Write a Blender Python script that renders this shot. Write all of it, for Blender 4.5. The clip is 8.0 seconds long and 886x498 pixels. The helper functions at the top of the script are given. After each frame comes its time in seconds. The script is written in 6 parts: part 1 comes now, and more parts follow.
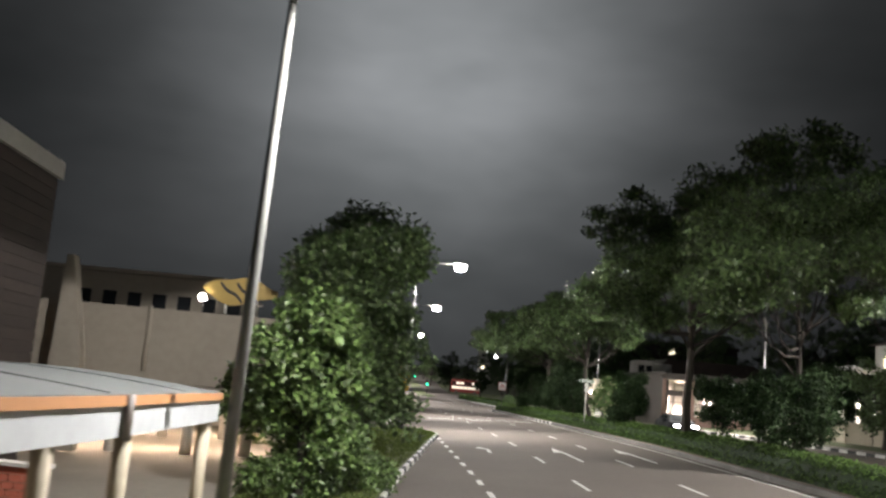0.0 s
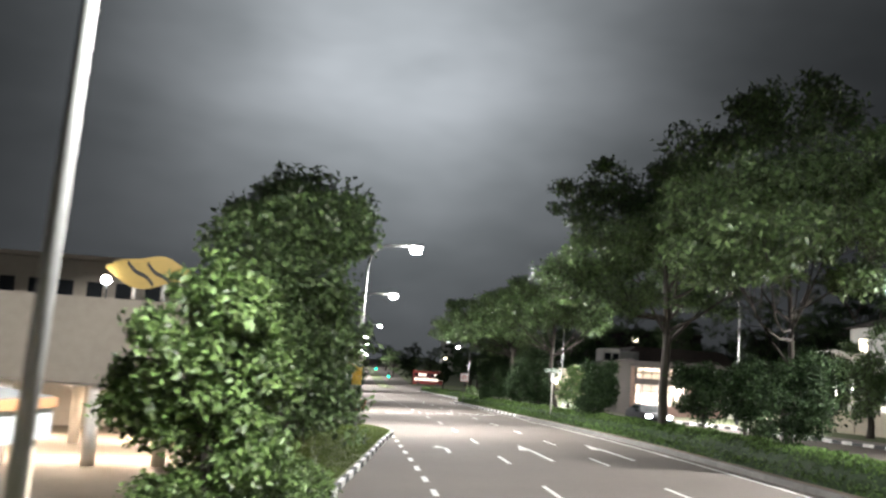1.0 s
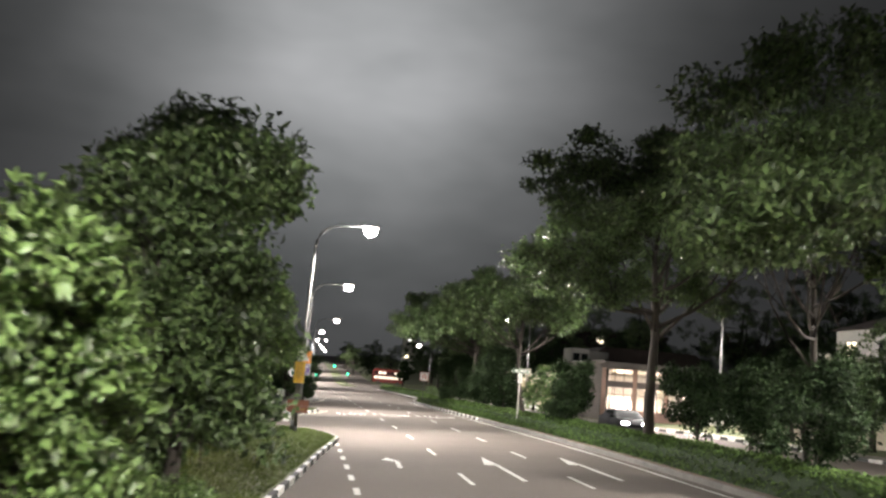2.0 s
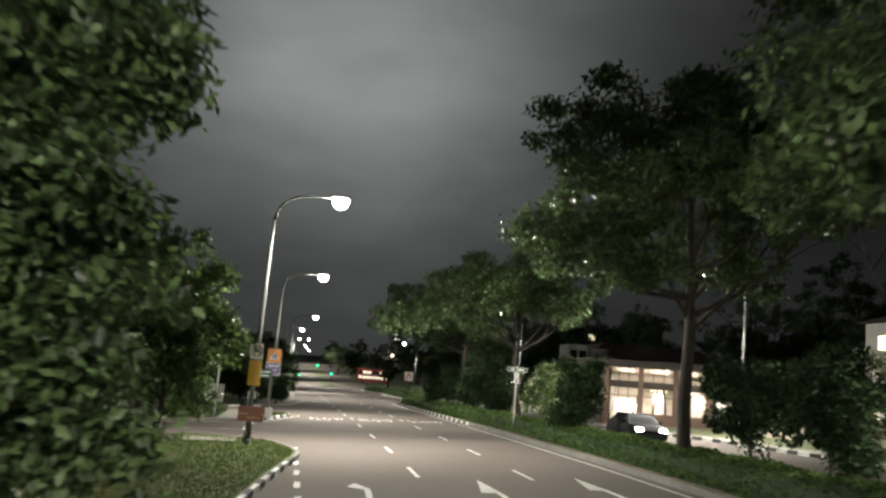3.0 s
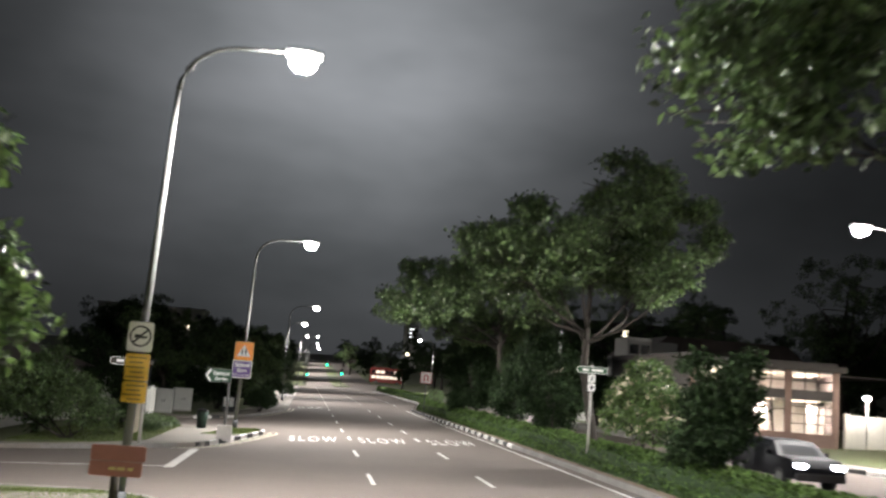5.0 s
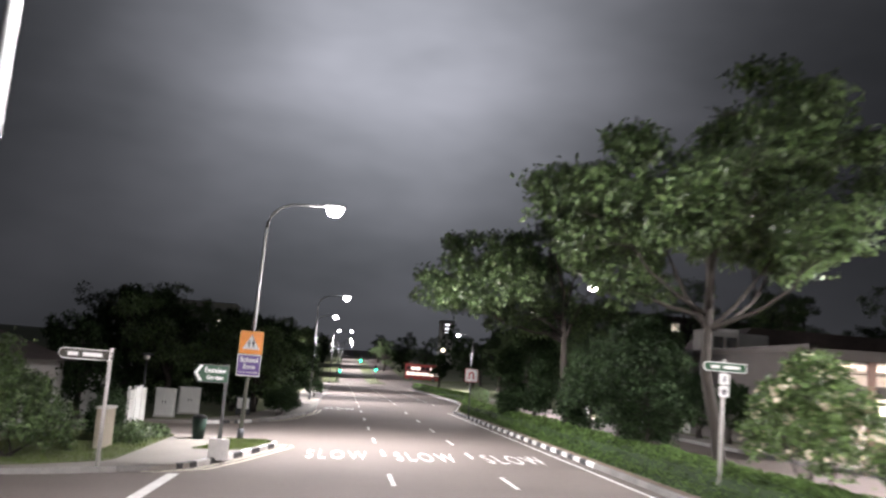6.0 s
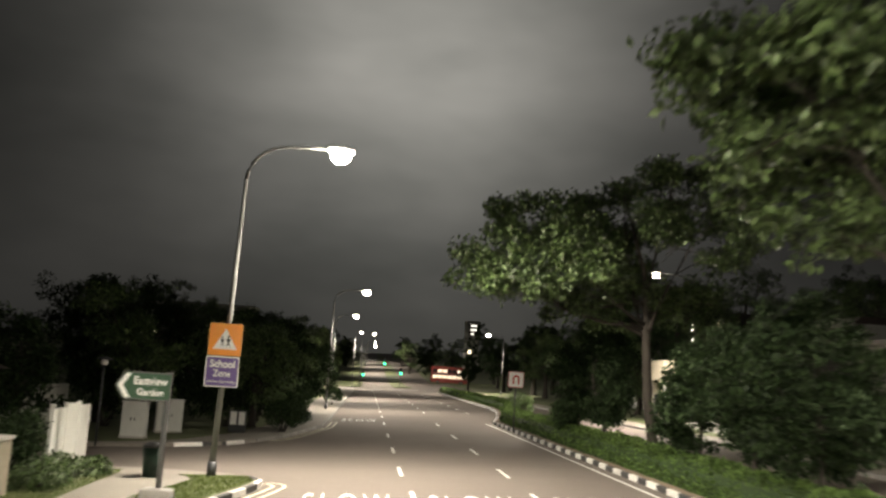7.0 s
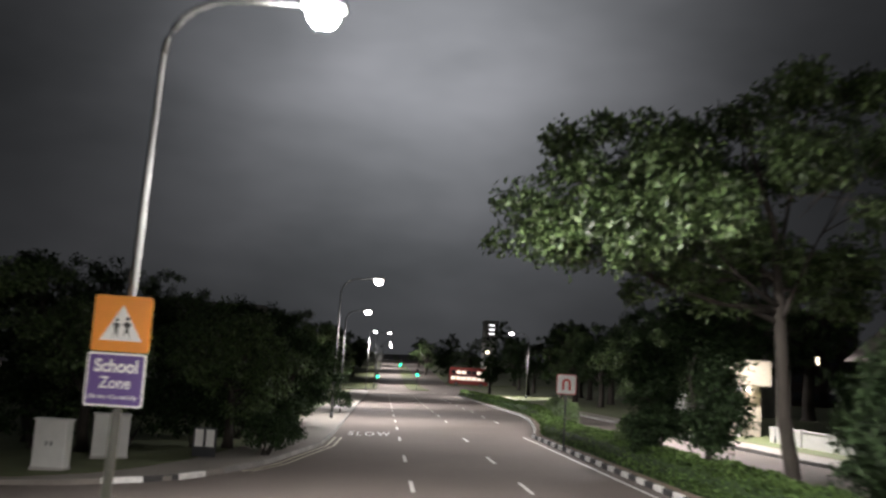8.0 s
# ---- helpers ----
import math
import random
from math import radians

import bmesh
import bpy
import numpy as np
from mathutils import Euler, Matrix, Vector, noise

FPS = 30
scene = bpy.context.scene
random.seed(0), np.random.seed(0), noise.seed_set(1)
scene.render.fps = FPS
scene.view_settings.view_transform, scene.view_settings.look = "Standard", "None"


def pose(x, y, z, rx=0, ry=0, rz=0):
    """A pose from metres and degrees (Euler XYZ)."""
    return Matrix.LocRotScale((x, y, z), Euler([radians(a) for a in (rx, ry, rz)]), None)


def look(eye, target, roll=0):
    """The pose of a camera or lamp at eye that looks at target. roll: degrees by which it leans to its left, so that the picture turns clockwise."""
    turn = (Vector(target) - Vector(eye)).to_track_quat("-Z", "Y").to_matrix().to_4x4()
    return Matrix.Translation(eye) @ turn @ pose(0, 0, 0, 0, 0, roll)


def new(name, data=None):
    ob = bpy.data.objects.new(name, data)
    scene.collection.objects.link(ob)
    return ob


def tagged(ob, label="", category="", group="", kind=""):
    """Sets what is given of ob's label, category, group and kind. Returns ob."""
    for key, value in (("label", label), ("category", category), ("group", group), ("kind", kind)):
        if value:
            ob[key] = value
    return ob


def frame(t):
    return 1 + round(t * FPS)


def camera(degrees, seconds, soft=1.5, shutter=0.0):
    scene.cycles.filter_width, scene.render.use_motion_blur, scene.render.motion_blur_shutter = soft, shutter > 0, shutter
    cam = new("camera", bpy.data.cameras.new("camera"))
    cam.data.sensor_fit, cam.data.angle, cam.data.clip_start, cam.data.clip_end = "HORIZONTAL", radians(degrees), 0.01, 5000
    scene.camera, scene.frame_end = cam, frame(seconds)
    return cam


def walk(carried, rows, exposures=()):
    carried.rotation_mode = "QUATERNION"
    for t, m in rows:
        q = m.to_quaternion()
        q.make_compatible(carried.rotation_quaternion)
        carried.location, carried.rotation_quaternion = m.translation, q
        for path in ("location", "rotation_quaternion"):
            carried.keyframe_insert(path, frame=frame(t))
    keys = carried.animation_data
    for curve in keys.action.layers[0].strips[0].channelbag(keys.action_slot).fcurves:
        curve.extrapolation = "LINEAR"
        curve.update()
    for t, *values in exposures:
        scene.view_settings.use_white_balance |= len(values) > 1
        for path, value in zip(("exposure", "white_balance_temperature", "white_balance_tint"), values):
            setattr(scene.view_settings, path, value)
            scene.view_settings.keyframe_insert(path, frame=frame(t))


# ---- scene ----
cam = camera(50.0, 8.0, soft=2.5, shutter=0.6)
PATH = [
    (0, (-3.196, 8.772, 2.589), (-3.082, 10.747, 2.877), 2.78),
    (0.5, (-2.819, 10.788, 2.603), (-2.662, 12.763, 2.878), 1.80),
    (1, (-2.492, 13.160, 2.651), (-2.297, 15.132, 2.925), 1.75),
    (1.5, (-2.069, 16.054, 2.668), (-1.834, 18.022, 2.938), 2.51),
    (2, (-1.561, 19.202, 2.727), (-1.291, 21.165, 3.001), 2.66),
    (3.3, (-0.120, 29.304, 2.823), (0.186, 31.261, 3.096), 2.49),
    (3.5, (0.061, 31.083, 2.839), (0.366, 33.041, 3.109), 2.80),
    (4, (0.676, 35.508, 2.909), (0.978, 37.467, 3.181), 2.80),
    (4.5, (1.207, 40.042, 2.965), (1.499, 42.002, 3.237), 2.58),
    (4.7, (1.333, 41.787, 2.991), (1.618, 43.748, 3.264), 2.38),
    (5.8, (2.093, 52.368, 3.075), (2.299, 54.340, 3.335), 2.44),
    (6, (2.052, 54.506, 3.088), (2.249, 56.479, 3.348), 2.35),
    (6.5, (2.212, 59.992, 3.178), (2.381, 61.967, 3.443), 2.31),
    (7, (2.422, 65.901, 3.190), (2.571, 67.878, 3.453), 1.65),
    (7.5, (2.561, 71.735, 3.232), (2.694, 73.713, 3.491), 1.45),
    (8, (2.661, 77.594, 3.307), (2.778, 79.573, 3.571), 1.45),
]
SLOPE = 2.2
CROSSFALL = math.tan(radians(SLOPE))
walk(cam, [(t, pose(0, 0, 0, 0, -SLOPE, 0) @ look(eye, target, roll)) for t, eye, target, roll in PATH],
     [(0.0, 0.6, 6500, 10), (0.5, 0.7, 6500, 9), (1.0, 1.4, 6250, 9), (1.4, 1.5, 6250, 11), (1.8, 1.5, 6600, 10), (2.1, 0.9, 6700, 12), (3.3, 0.45, 6800, 3), (3.6, 0.55, 6800, 4), (4.0, 1.0, 6700, 6), (4.4, 0.65, 6300, 9),
      (4.7, 0.65, 6400, 10), (5.8, 1.1, 6250, 18), (6.0, 1.2, 6200, 19), (6.5, 1.45, 6650, 13), (6.7, 1.1, 7300, 14), (6.9, 0.75, 7600, 9), (7.2, 0.65, 7400, 9), (7.5, 0.65, 6500, 7), (8.0, 0.7, 6400, 15)])
SKY_LIGHT = 1.2
LAMP_WATTS = 10000
LAMP_COLOUR = (1.0, 0.97, 0.93)

# ---- light ----
world = bpy.data.worlds.new("night_sky")
scene.world = world
world.use_nodes = True
wn, wl = world.node_tree.nodes, world.node_tree.links
wn.clear()
w_out, w_bg = wn.new("ShaderNodeOutputWorld"), wn.new("ShaderNodeBackground")
w_co, w_no, w_ra = wn.new("ShaderNodeTexCoord"), wn.new("ShaderNodeTexNoise"), wn.new("ShaderNodeValToRGB")
w_map = wn.new("ShaderNodeMapping")
w_map.inputs["Scale"].default_value = (1.0, 1.0, 2.2)
w_no.inputs["Scale"].default_value, w_no.inputs["Detail"].default_value, w_no.inputs["Roughness"].default_value = 2.6, 4.0, 0.5
w_ra.color_ramp.elements[0].position, w_ra.color_ramp.elements[1].position = 0.3, 0.75
w_ra.color_ramp.elements[0].color = (0.030, 0.0325, 0.0335, 1)
w_ra.color_ramp.elements[1].color = (0.074, 0.077, 0.080, 1)
wl.new(w_co.outputs["Generated"], w_map.inputs["Vector"])
wl.new(w_map.outputs["Vector"], w_no.inputs["Vector"])
wl.new(w_no.outputs["Fac"], w_ra.inputs["Fac"])
# bright lobe where the road leads: the lamps' halo put into the sky colour
w_dot, w_pow, w_rng, w_mul = wn.new("ShaderNodeVectorMath"), wn.new("ShaderNodeMath"), wn.new("ShaderNodeMapRange"), wn.new("ShaderNodeMix")
w_dot.operation = "DOT_PRODUCT"
w_dot.inputs[1].default_value = Vector((0.025, 0.945, 0.345)).normalized()
w_pow.operation, w_pow.use_clamp = "POWER", True
w_pow.inputs[1].default_value = 42.0
w_rng.inputs["To Min"].default_value, w_rng.inputs["To Max"].default_value = 0.20, 2.8
w_mul.data_type, w_mul.blend_type = "RGBA", "MULTIPLY"
w_mul.inputs["Factor"].default_value = 1.0
wl.new(w_co.outputs["Generated"], w_dot.inputs[0])
wl.new(w_dot.outputs["Value"], w_pow.inputs[0])
wl.new(w_pow.outputs["Value"], w_rng.inputs["Value"])
wl.new(w_ra.outputs["Color"], w_mul.inputs["A"])
wl.new(w_rng.outputs["Result"], w_mul.inputs["B"])
wl.new(w_mul.outputs["Result"], w_bg.inputs["Color"])
wl.new(w_bg.outputs["Background"], w_out.inputs["Surface"])
w_bg.inputs["Strength"].default_value = SKY_LIGHT


def area_light(at, watts, size, colour, target=None, spread=180, raised=True):
    data = bpy.data.lights.new("lamp_light", "AREA")
    data.shape, data.size, data.energy, data.color = "DISK", size, watts, colour
    data.spread = radians(spread)
    ob = new("lamp_light", data)
    lift = Vector((0, 0, fall(at[0]) if raised else 0))
    ob.matrix_world = look(Vector(at) + lift, Vector(target or (at[0], at[1] + 0.001, at[2] - 5)) + lift)
    return ob


def street_light(at, watts, side, tilt, cone=160, edge=0.4):
    """The light of one street lamp: it throws along and across the road, little behind the post."""
    data = bpy.data.lights.new("lamp_light", "SPOT" if tilt else "POINT")
    data.energy, data.color, data.shadow_soft_size = watts, LAMP_COLOUR, 0.12
    if tilt:
        data.spot_size, data.spot_blend = radians(cone), edge
    ob = new("lamp_light", data)
    ob.matrix_world = look(at, (at[0] + side * tilt, at[1] + 0.001, at[2] - 9))
    return ob


# ---- plan ----
def lerp(pairs, y):
    return float(np.interp(y, [a for a, b in pairs], [b for a, b in pairs]))


def fall(x):
    """The whole site falls gently from the far side of the road towards the bus bay."""
    return CROSSFALL * max(-45.0, min(60.0, x))


def gz(y, x=0.0):
    """Height of the road along the drive: a slight rise at first, a hill beyond the junction."""
    if y < 60:
        return fall(x) - 0.5 * ((60 - max(y, 4)) / 52) ** 1.5
    return fall(x) + (0.0 if y < 300 else 0.034 * (min(y, 900) - 300) * min(1, (y - 300) / 120))


def bend(y):
    return -0.00035 * max(0.0, 80 - max(y, -20)) ** 2


BAY = [(-30, -5.3), (8, -5.1), (21, -4.15), (31.6, -3.05), (38.5, -2.45), (45, -1.7), (54, -0.75), (58.4, -0.2), (60.5, -0.03),
       (62.7, -0.25), (65.7, -0.95), (67.3, -2.0), (68.3, -3.6), (69.0, -7.0)]
CORNER = [(80.6, -9.0), (81.2, -6.5), (82.2, -4.2), (83.8, -2.4), (86.8, -1.6), (91.7, -0.55), (93, -0.35), (94.0, -0.7), (94.8, -1.6), (95.8, -3.5), (96.6, -7)]
FARLEFT = [(105, -9.0), (105.5, -6), (106.8, -3.7), (108.7, -2.6), (112.6, -1.4), (116.3, -0.9), (122, -0.1), (131, 0.05), (258, 0.05), (262, -0.6), (265, -3)]
MEDIAN_L = [(131, 11.1), (133.5, 11.6), (140, 12.6), (151, 14.0), (160, 14.6), (238, 15.0), (243, 15.8)]
MEDIAN_F = [(-40, 13.7), (128, 13.7), (136, 14.2), (151, 16.0), (160, 16.8), (243, 17.2)]
OPPOSITE = [(-40, 23.4), (40, 23.6), (78, 23.2), (84, 22.0), (90, 20.9), (96, 20.5), (300, 20.5)]


def median_right(y):
    return lerp(MEDIAN_F, y) + (bend(y) if y < 131 else 0)


def opposite(y):
    return lerp(OPPOSITE, y)


def median_left(y):
    return 11.1 + bend(y) if y < 131 else lerp(MEDIAN_L, y)


# ---- materials ----
def material(name, colour, rough=0.7, metal=0.0, vary=0.25, grain=8.0, fine=80.0, bump=0.15, dirt=None, random_tint=0.0, island=0.0, spec=0.5):
    m = bpy.data.materials.new(name)
    m.use_nodes = True
    n, l = m.node_tree.nodes, m.node_tree.links
    p = n["Principled BSDF"]
    p.inputs["Roughness"].default_value, p.inputs["Metallic"].default_value = rough, metal
    p.inputs["Specular IOR Level"].default_value = spec
    co = n.new("ShaderNodeTexCoord")
    geo = n.new("ShaderNodeNewGeometry")
    big, small = n.new("ShaderNodeTexNoise"), n.new("ShaderNodeTexNoise")
    big.inputs["Scale"].default_value, big.inputs["Detail"].default_value = grain * 0.1, 5
    small.inputs["Scale"].default_value, small.inputs["Detail"].default_value = fine * 0.1, 3
    l.new(geo.outputs["Position"], big.inputs["Vector"])
    l.new(geo.outputs["Position"], small.inputs["Vector"])
    add = n.new("ShaderNodeMath")
    add.operation = "ADD"
    l.new(big.outputs["Fac"], add.inputs[0])
    l.new(small.outputs["Fac"], add.inputs[1])
    half = n.new("ShaderNodeMath")
    half.operation = "MULTIPLY"
    half.inputs[1].default_value = 0.5
    l.new(add.outputs[0], half.inputs[0])
    last = half.outputs[0]
    for amount, node, socket in ((random_tint, "ShaderNodeObjectInfo", "Random"), (island, None, "Random Per Island")):
        if amount:
            source = geo if node is None else n.new(node)
            mix = n.new("ShaderNodeMath")
            mix.operation = "MULTIPLY_ADD"
            mix.inputs[1].default_value, mix.inputs[2].default_value = amount, -amount / 2
            l.new(source.outputs[socket], mix.inputs[0])
            plus = n.new("ShaderNodeMath")
            plus.operation = "ADD"
            l.new(mix.outputs[0], plus.inputs[0])
            l.new(last, plus.inputs[1])
            last = plus.outputs[0]
    ramp = n.new("ShaderNodeValToRGB")
    ramp.color_ramp.elements[0].position, ramp.color_ramp.elements[1].position = 0.25, 0.75
    low = dirt or tuple(c * (1 - vary) for c in colour)
    ramp.color_ramp.elements[0].color = (*low, 1)
    ramp.color_ramp.elements[1].color = (*[min(1, c * (1 + vary)) for c in colour], 1)
    l.new(last, ramp.inputs["Fac"])
    l.new(ramp.outputs["Color"], p.inputs["Base Color"])
    if bump:
        b = n.new("ShaderNodeBump")
        b.inputs["Strength"].default_value, b.inputs["Distance"].default_value = bump, 0.02
        l.new(small.outputs["Fac"], b.inputs["Height"])
        l.new(b.outputs["Normal"], p.inputs["Normal"])
    return m


def glow(name, colour, strength):
    m = bpy.data.materials.new(name)
    m.use_nodes = True
    p = m.node_tree.nodes["Principled BSDF"]
    p.inputs["Base Color"].default_value = (*colour, 1)
    p.inputs["Emission Color"].default_value = (*colour, 1)
    p.inputs["Emission Strength"].default_value = strength
    return m


def leaf_material(name, colour, vary=0.6, rough=0.46, spec=0.5):
    m = material(name, colour, rough=rough, vary=vary, grain=6, fine=30, bump=0.0, island=0.75, spec=spec)
    n, l = m.node_tree.nodes, m.node_tree.links
    p = n["Principled BSDF"]
    tr, mix = n.new("ShaderNodeBsdfTranslucent"), n.new("ShaderNodeMixShader")
    l.new(p.inputs["Base Color"].links[0].from_socket, tr.inputs["Color"])
    mix.inputs["Fac"].default_value = 0.28
    l.new(p.outputs[0], mix.inputs[1])
    l.new(tr.outputs[0], mix.inputs[2])
    l.new(mix.outputs[0], n["Material Output"].inputs["Surface"])
    return m


ASPHALT = material("asphalt", (0.142, 0.122, 0.108), rough=0.92, vary=0.22, grain=1.6, fine=160, bump=0.5, spec=0.12)
PAINT = material("road_paint", (0.62, 0.61, 0.58), rough=0.8, spec=0.2, vary=0.18, grain=20, fine=200, bump=0.2, dirt=(0.46, 0.45, 0.42))
YELLOW_PAINT = material("yellow_paint", (0.48, 0.45, 0.33), rough=0.6, vary=0.2, grain=20, fine=160)
KERB_WHITE = material("kerb_white", (0.72, 0.71, 0.67), rough=0.75, vary=0.2, grain=20, fine=120, dirt=(0.4, 0.39, 0.36), random_tint=0.3)
KERB_BLACK = material("kerb_black", (0.035, 0.034, 0.033), rough=0.8, vary=0.4, grain=20, fine=120, random_tint=0.3)
KERB_GREY = material("kerb_grey", (0.19, 0.18, 0.165), rough=0.85, vary=0.25, grain=15, fine=120, random_tint=0.3)
GRASS_SOIL = material("turf", (0.080, 0.094, 0.034), rough=0.95, vary=0.4, grain=7, fine=140, bump=0.6)
SOIL = material("soil", (0.16, 0.12, 0.085), rough=0.95, vary=0.35, grain=9, fine=120, bump=0.6)
BLADE = leaf_material("grass_blade", (0.085, 0.115, 0.032), 0.5, 0.8, 0.1)
LEAF = leaf_material("leaf_green", (0.076, 0.116, 0.042))
LEAF_BRIGHT = leaf_material("leaf_yellow_green", (0.096, 0.150, 0.046))
# dimmed copy of the green leaf: poor light is put into its colour
LEAF_SHADED = leaf_material("leaf_shaded", (0.025, 0.042, 0.017), 0.6, 0.7, 0.12)
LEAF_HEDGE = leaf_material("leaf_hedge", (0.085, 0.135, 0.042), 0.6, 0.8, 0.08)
FLOWER = material("petal", (0.56, 0.49, 0.36), rough=0.6, vary=0.1, bump=0)
BARK = material("bark", (0.034, 0.028, 0.022), rough=0.95, vary=0.4, grain=30, fine=160, bump=0.9)
STEEL = material("galvanised_steel", (0.13, 0.13, 0.125), rough=0.7, metal=0.25, vary=0.12, grain=14, fine=120, bump=0.05)
DARK_STEEL = material("dark_steel", (0.05, 0.052, 0.055), rough=0.5, metal=0.4, vary=0.2)
CONCRETE = material("concrete", (0.42, 0.40, 0.37), rough=0.85, vary=0.18, grain=8, fine=90, bump=0.3)
PAVING = material("pavement_concrete", (0.195, 0.175, 0.15), rough=0.85, vary=0.2, grain=5, fine=100, bump=0.3)
PLASTER = material("plaster_white", (0.64, 0.62, 0.58), rough=0.8, vary=0.12, grain=5, fine=60, bump=0.12)
PLASTER_GREY = material("plaster_grey", (0.42, 0.41, 0.385), rough=0.85, vary=0.15, grain=4, fine=60, bump=0.12)
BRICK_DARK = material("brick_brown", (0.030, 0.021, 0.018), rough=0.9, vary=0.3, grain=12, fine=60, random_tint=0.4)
BRICK_RED = material("brick_red", (0.36, 0.10, 0.06), rough=0.85, vary=0.25, grain=12, fine=60)
ROOF_TILE = material("roof_tile", (0.06, 0.045, 0.04), rough=0.8, vary=0.3, grain=12, fine=60)
ROOF_METAL = material("roof_sheet", (0.075, 0.08, 0.08), rough=0.7, metal=0.0, vary=0.1, grain=6, fine=40)
ORANGE = material("orange_paint", (0.32, 0.155, 0.07), rough=0.55, vary=0.1)
GOLD = material("gold_paint", (0.42, 0.29, 0.085), rough=0.4, vary=0.12)
BLACK = material("black_paint", (0.02, 0.02, 0.02), rough=0.5, vary=0.2)
SIGN_WHITE = material("sign_white", (0.86, 0.85, 0.82), rough=0.4, vary=0.05, bump=0)
SIGN_YELLOW = material("sign_yellow", (0.80, 0.48, 0.03), rough=0.4, vary=0.06, bump=0)
SIGN_ORANGE = material("sign_orange", (0.85, 0.30, 0.025), rough=0.4, vary=0.06, bump=0)
SIGN_PURPLE = material("sign_purple", (0.13, 0.075, 0.27), rough=0.4, vary=0.06, bump=0)
SIGN_GREEN = material("sign_green", (0.025, 0.085, 0.04), rough=0.4, vary=0.08, bump=0)
SIGN_BROWN = material("sign_brown", (0.24, 0.075, 0.045), rough=0.5, vary=0.12, bump=0)
SIGN_RED = material("sign_red", (0.55, 0.04, 0.03), rough=0.4, vary=0.08, bump=0)
FRAME = material("window_frame", (0.13, 0.11, 0.10), rough=0.6, vary=0.15)
CLADDING = material("grey_cladding", (0.10, 0.086, 0.08), rough=0.7, vary=0.15, grain=5, fine=50)
CABINET = material("cabinet_paint", (0.66, 0.66, 0.62), rough=0.5, vary=0.1, grain=8, fine=40, bump=0.05)
CAR_PAINT = material("car_paint", (0.009, 0.009, 0.011), rough=0.55, metal=0.0, vary=0.1, bump=0, spec=0.08)
RUBBER = material("rubber", (0.02, 0.02, 0.02), rough=0.9, vary=0.2)
BUS_RED = material("bus_paint", (0.17, 0.018, 0.012), rough=0.35, vary=0.1, bump=0)
GLASS_DARK = material("dark_glass", (0.02, 0.022, 0.025), rough=0.06, vary=0.1, bump=0)
LAMP_LENS = glow("lamp_lens", (1.0, 0.98, 0.92), 260)
LAMP_FAR = glow("lamp_lens_small", (1.0, 0.97, 0.9), 45)
GREEN_LIGHT = glow("signal_green", (0.02, 1.0, 0.50), 2.2)
BIN_GREEN = material("bin_green", (0.012, 0.035, 0.022), rough=0.5, vary=0.2)
TAN_WALL = material("tan_render", (0.30, 0.26, 0.20), rough=0.85, vary=0.2, grain=6, fine=60)
SIGN_DARK = material("sign_dark", (0.045, 0.04, 0.03), rough=0.45, vary=0.1, bump=0)
NOTICE_INK = material("notice_ink", (0.30, 0.17, 0.03), rough=0.5, vary=0.1, bump=0)
STATION_WALL = material("station_render", (0.27, 0.235, 0.195), rough=0.85, vary=0.15, grain=4, fine=40, bump=0.1)
BEAM_PAINT = material("beam_paint", (0.30, 0.31, 0.32), rough=0.7, vary=0.15, grain=5, fine=40, bump=0.08)
# wing wall colour with the shade of its straight side painted in
WING_SHADED = material("wing_render_shaded", (0.11, 0.096, 0.086), rough=0.85, vary=0.15, grain=5, fine=50, bump=0.1)
PINK_RENDER = material("pinkish_render", (0.30, 0.20, 0.165), rough=0.85, vary=0.15, grain=6, fine=60)
SIGN_INK = material("sign_ink", (0.05, 0.045, 0.05), rough=0.5, vary=0.1, bump=0)
SIGN_PINK = material("sign_pink", (0.62, 0.16, 0.16), rough=0.4, vary=0.08, bump=0)
HEADLIGHT = glow("headlight", (0.95, 0.98, 1.0), 70)
BUS_WINDOW = glow("bus_window_light", (1.0, 0.84, 0.68), 0.6)
WARM_PANEL = glow("lit_panel", (1.0, 0.82, 0.66), 2.6)
LIT_WINDOW = glow("lit_window", (1.0, 0.86, 0.62), 2.2)


def glass_material():
    m = bpy.data.materials.new("clear_glass")
    m.use_nodes = True
    n, l = m.node_tree.nodes, m.node_tree.links
    n.clear()
    out, tr, gl, mix = n.new("ShaderNodeOutputMaterial"), n.new("ShaderNodeBsdfTransparent"), n.new("ShaderNodeBsdfGlossy"), n.new("ShaderNodeMixShader")
    gl.inputs["Roughness"].default_value = 0.03
    mix.inputs["Fac"].default_value = 0.09
    l.new(tr.outputs[0], mix.inputs[1])
    l.new(gl.outputs[0], mix.inputs[2])
    l.new(mix.outputs[0], out.inputs["Surface"])
    return m


GLASS = glass_material()


# ---- mesh helpers ----
def box(bm, x0, y0, z0, x1, y1, z1, bevel=0.0):
    v = [bm.verts.new((x, y, z)) for z in (z0, z1) for y in (y0, y1) for x in (x0, x1)]
    for f in ((0, 2, 3, 1), (4, 5, 7, 6), (0, 1, 5, 4), (2, 6, 7, 3), (0, 4, 6, 2), (1, 3, 7, 5)):
        bm.faces.new([v[i] for i in f])
    if bevel:
        es = list({e for x in v for e in x.link_edges})
        bmesh.ops.bevel(bm, geom=es, offset=bevel, segments=2, affect="EDGES")
    return bm


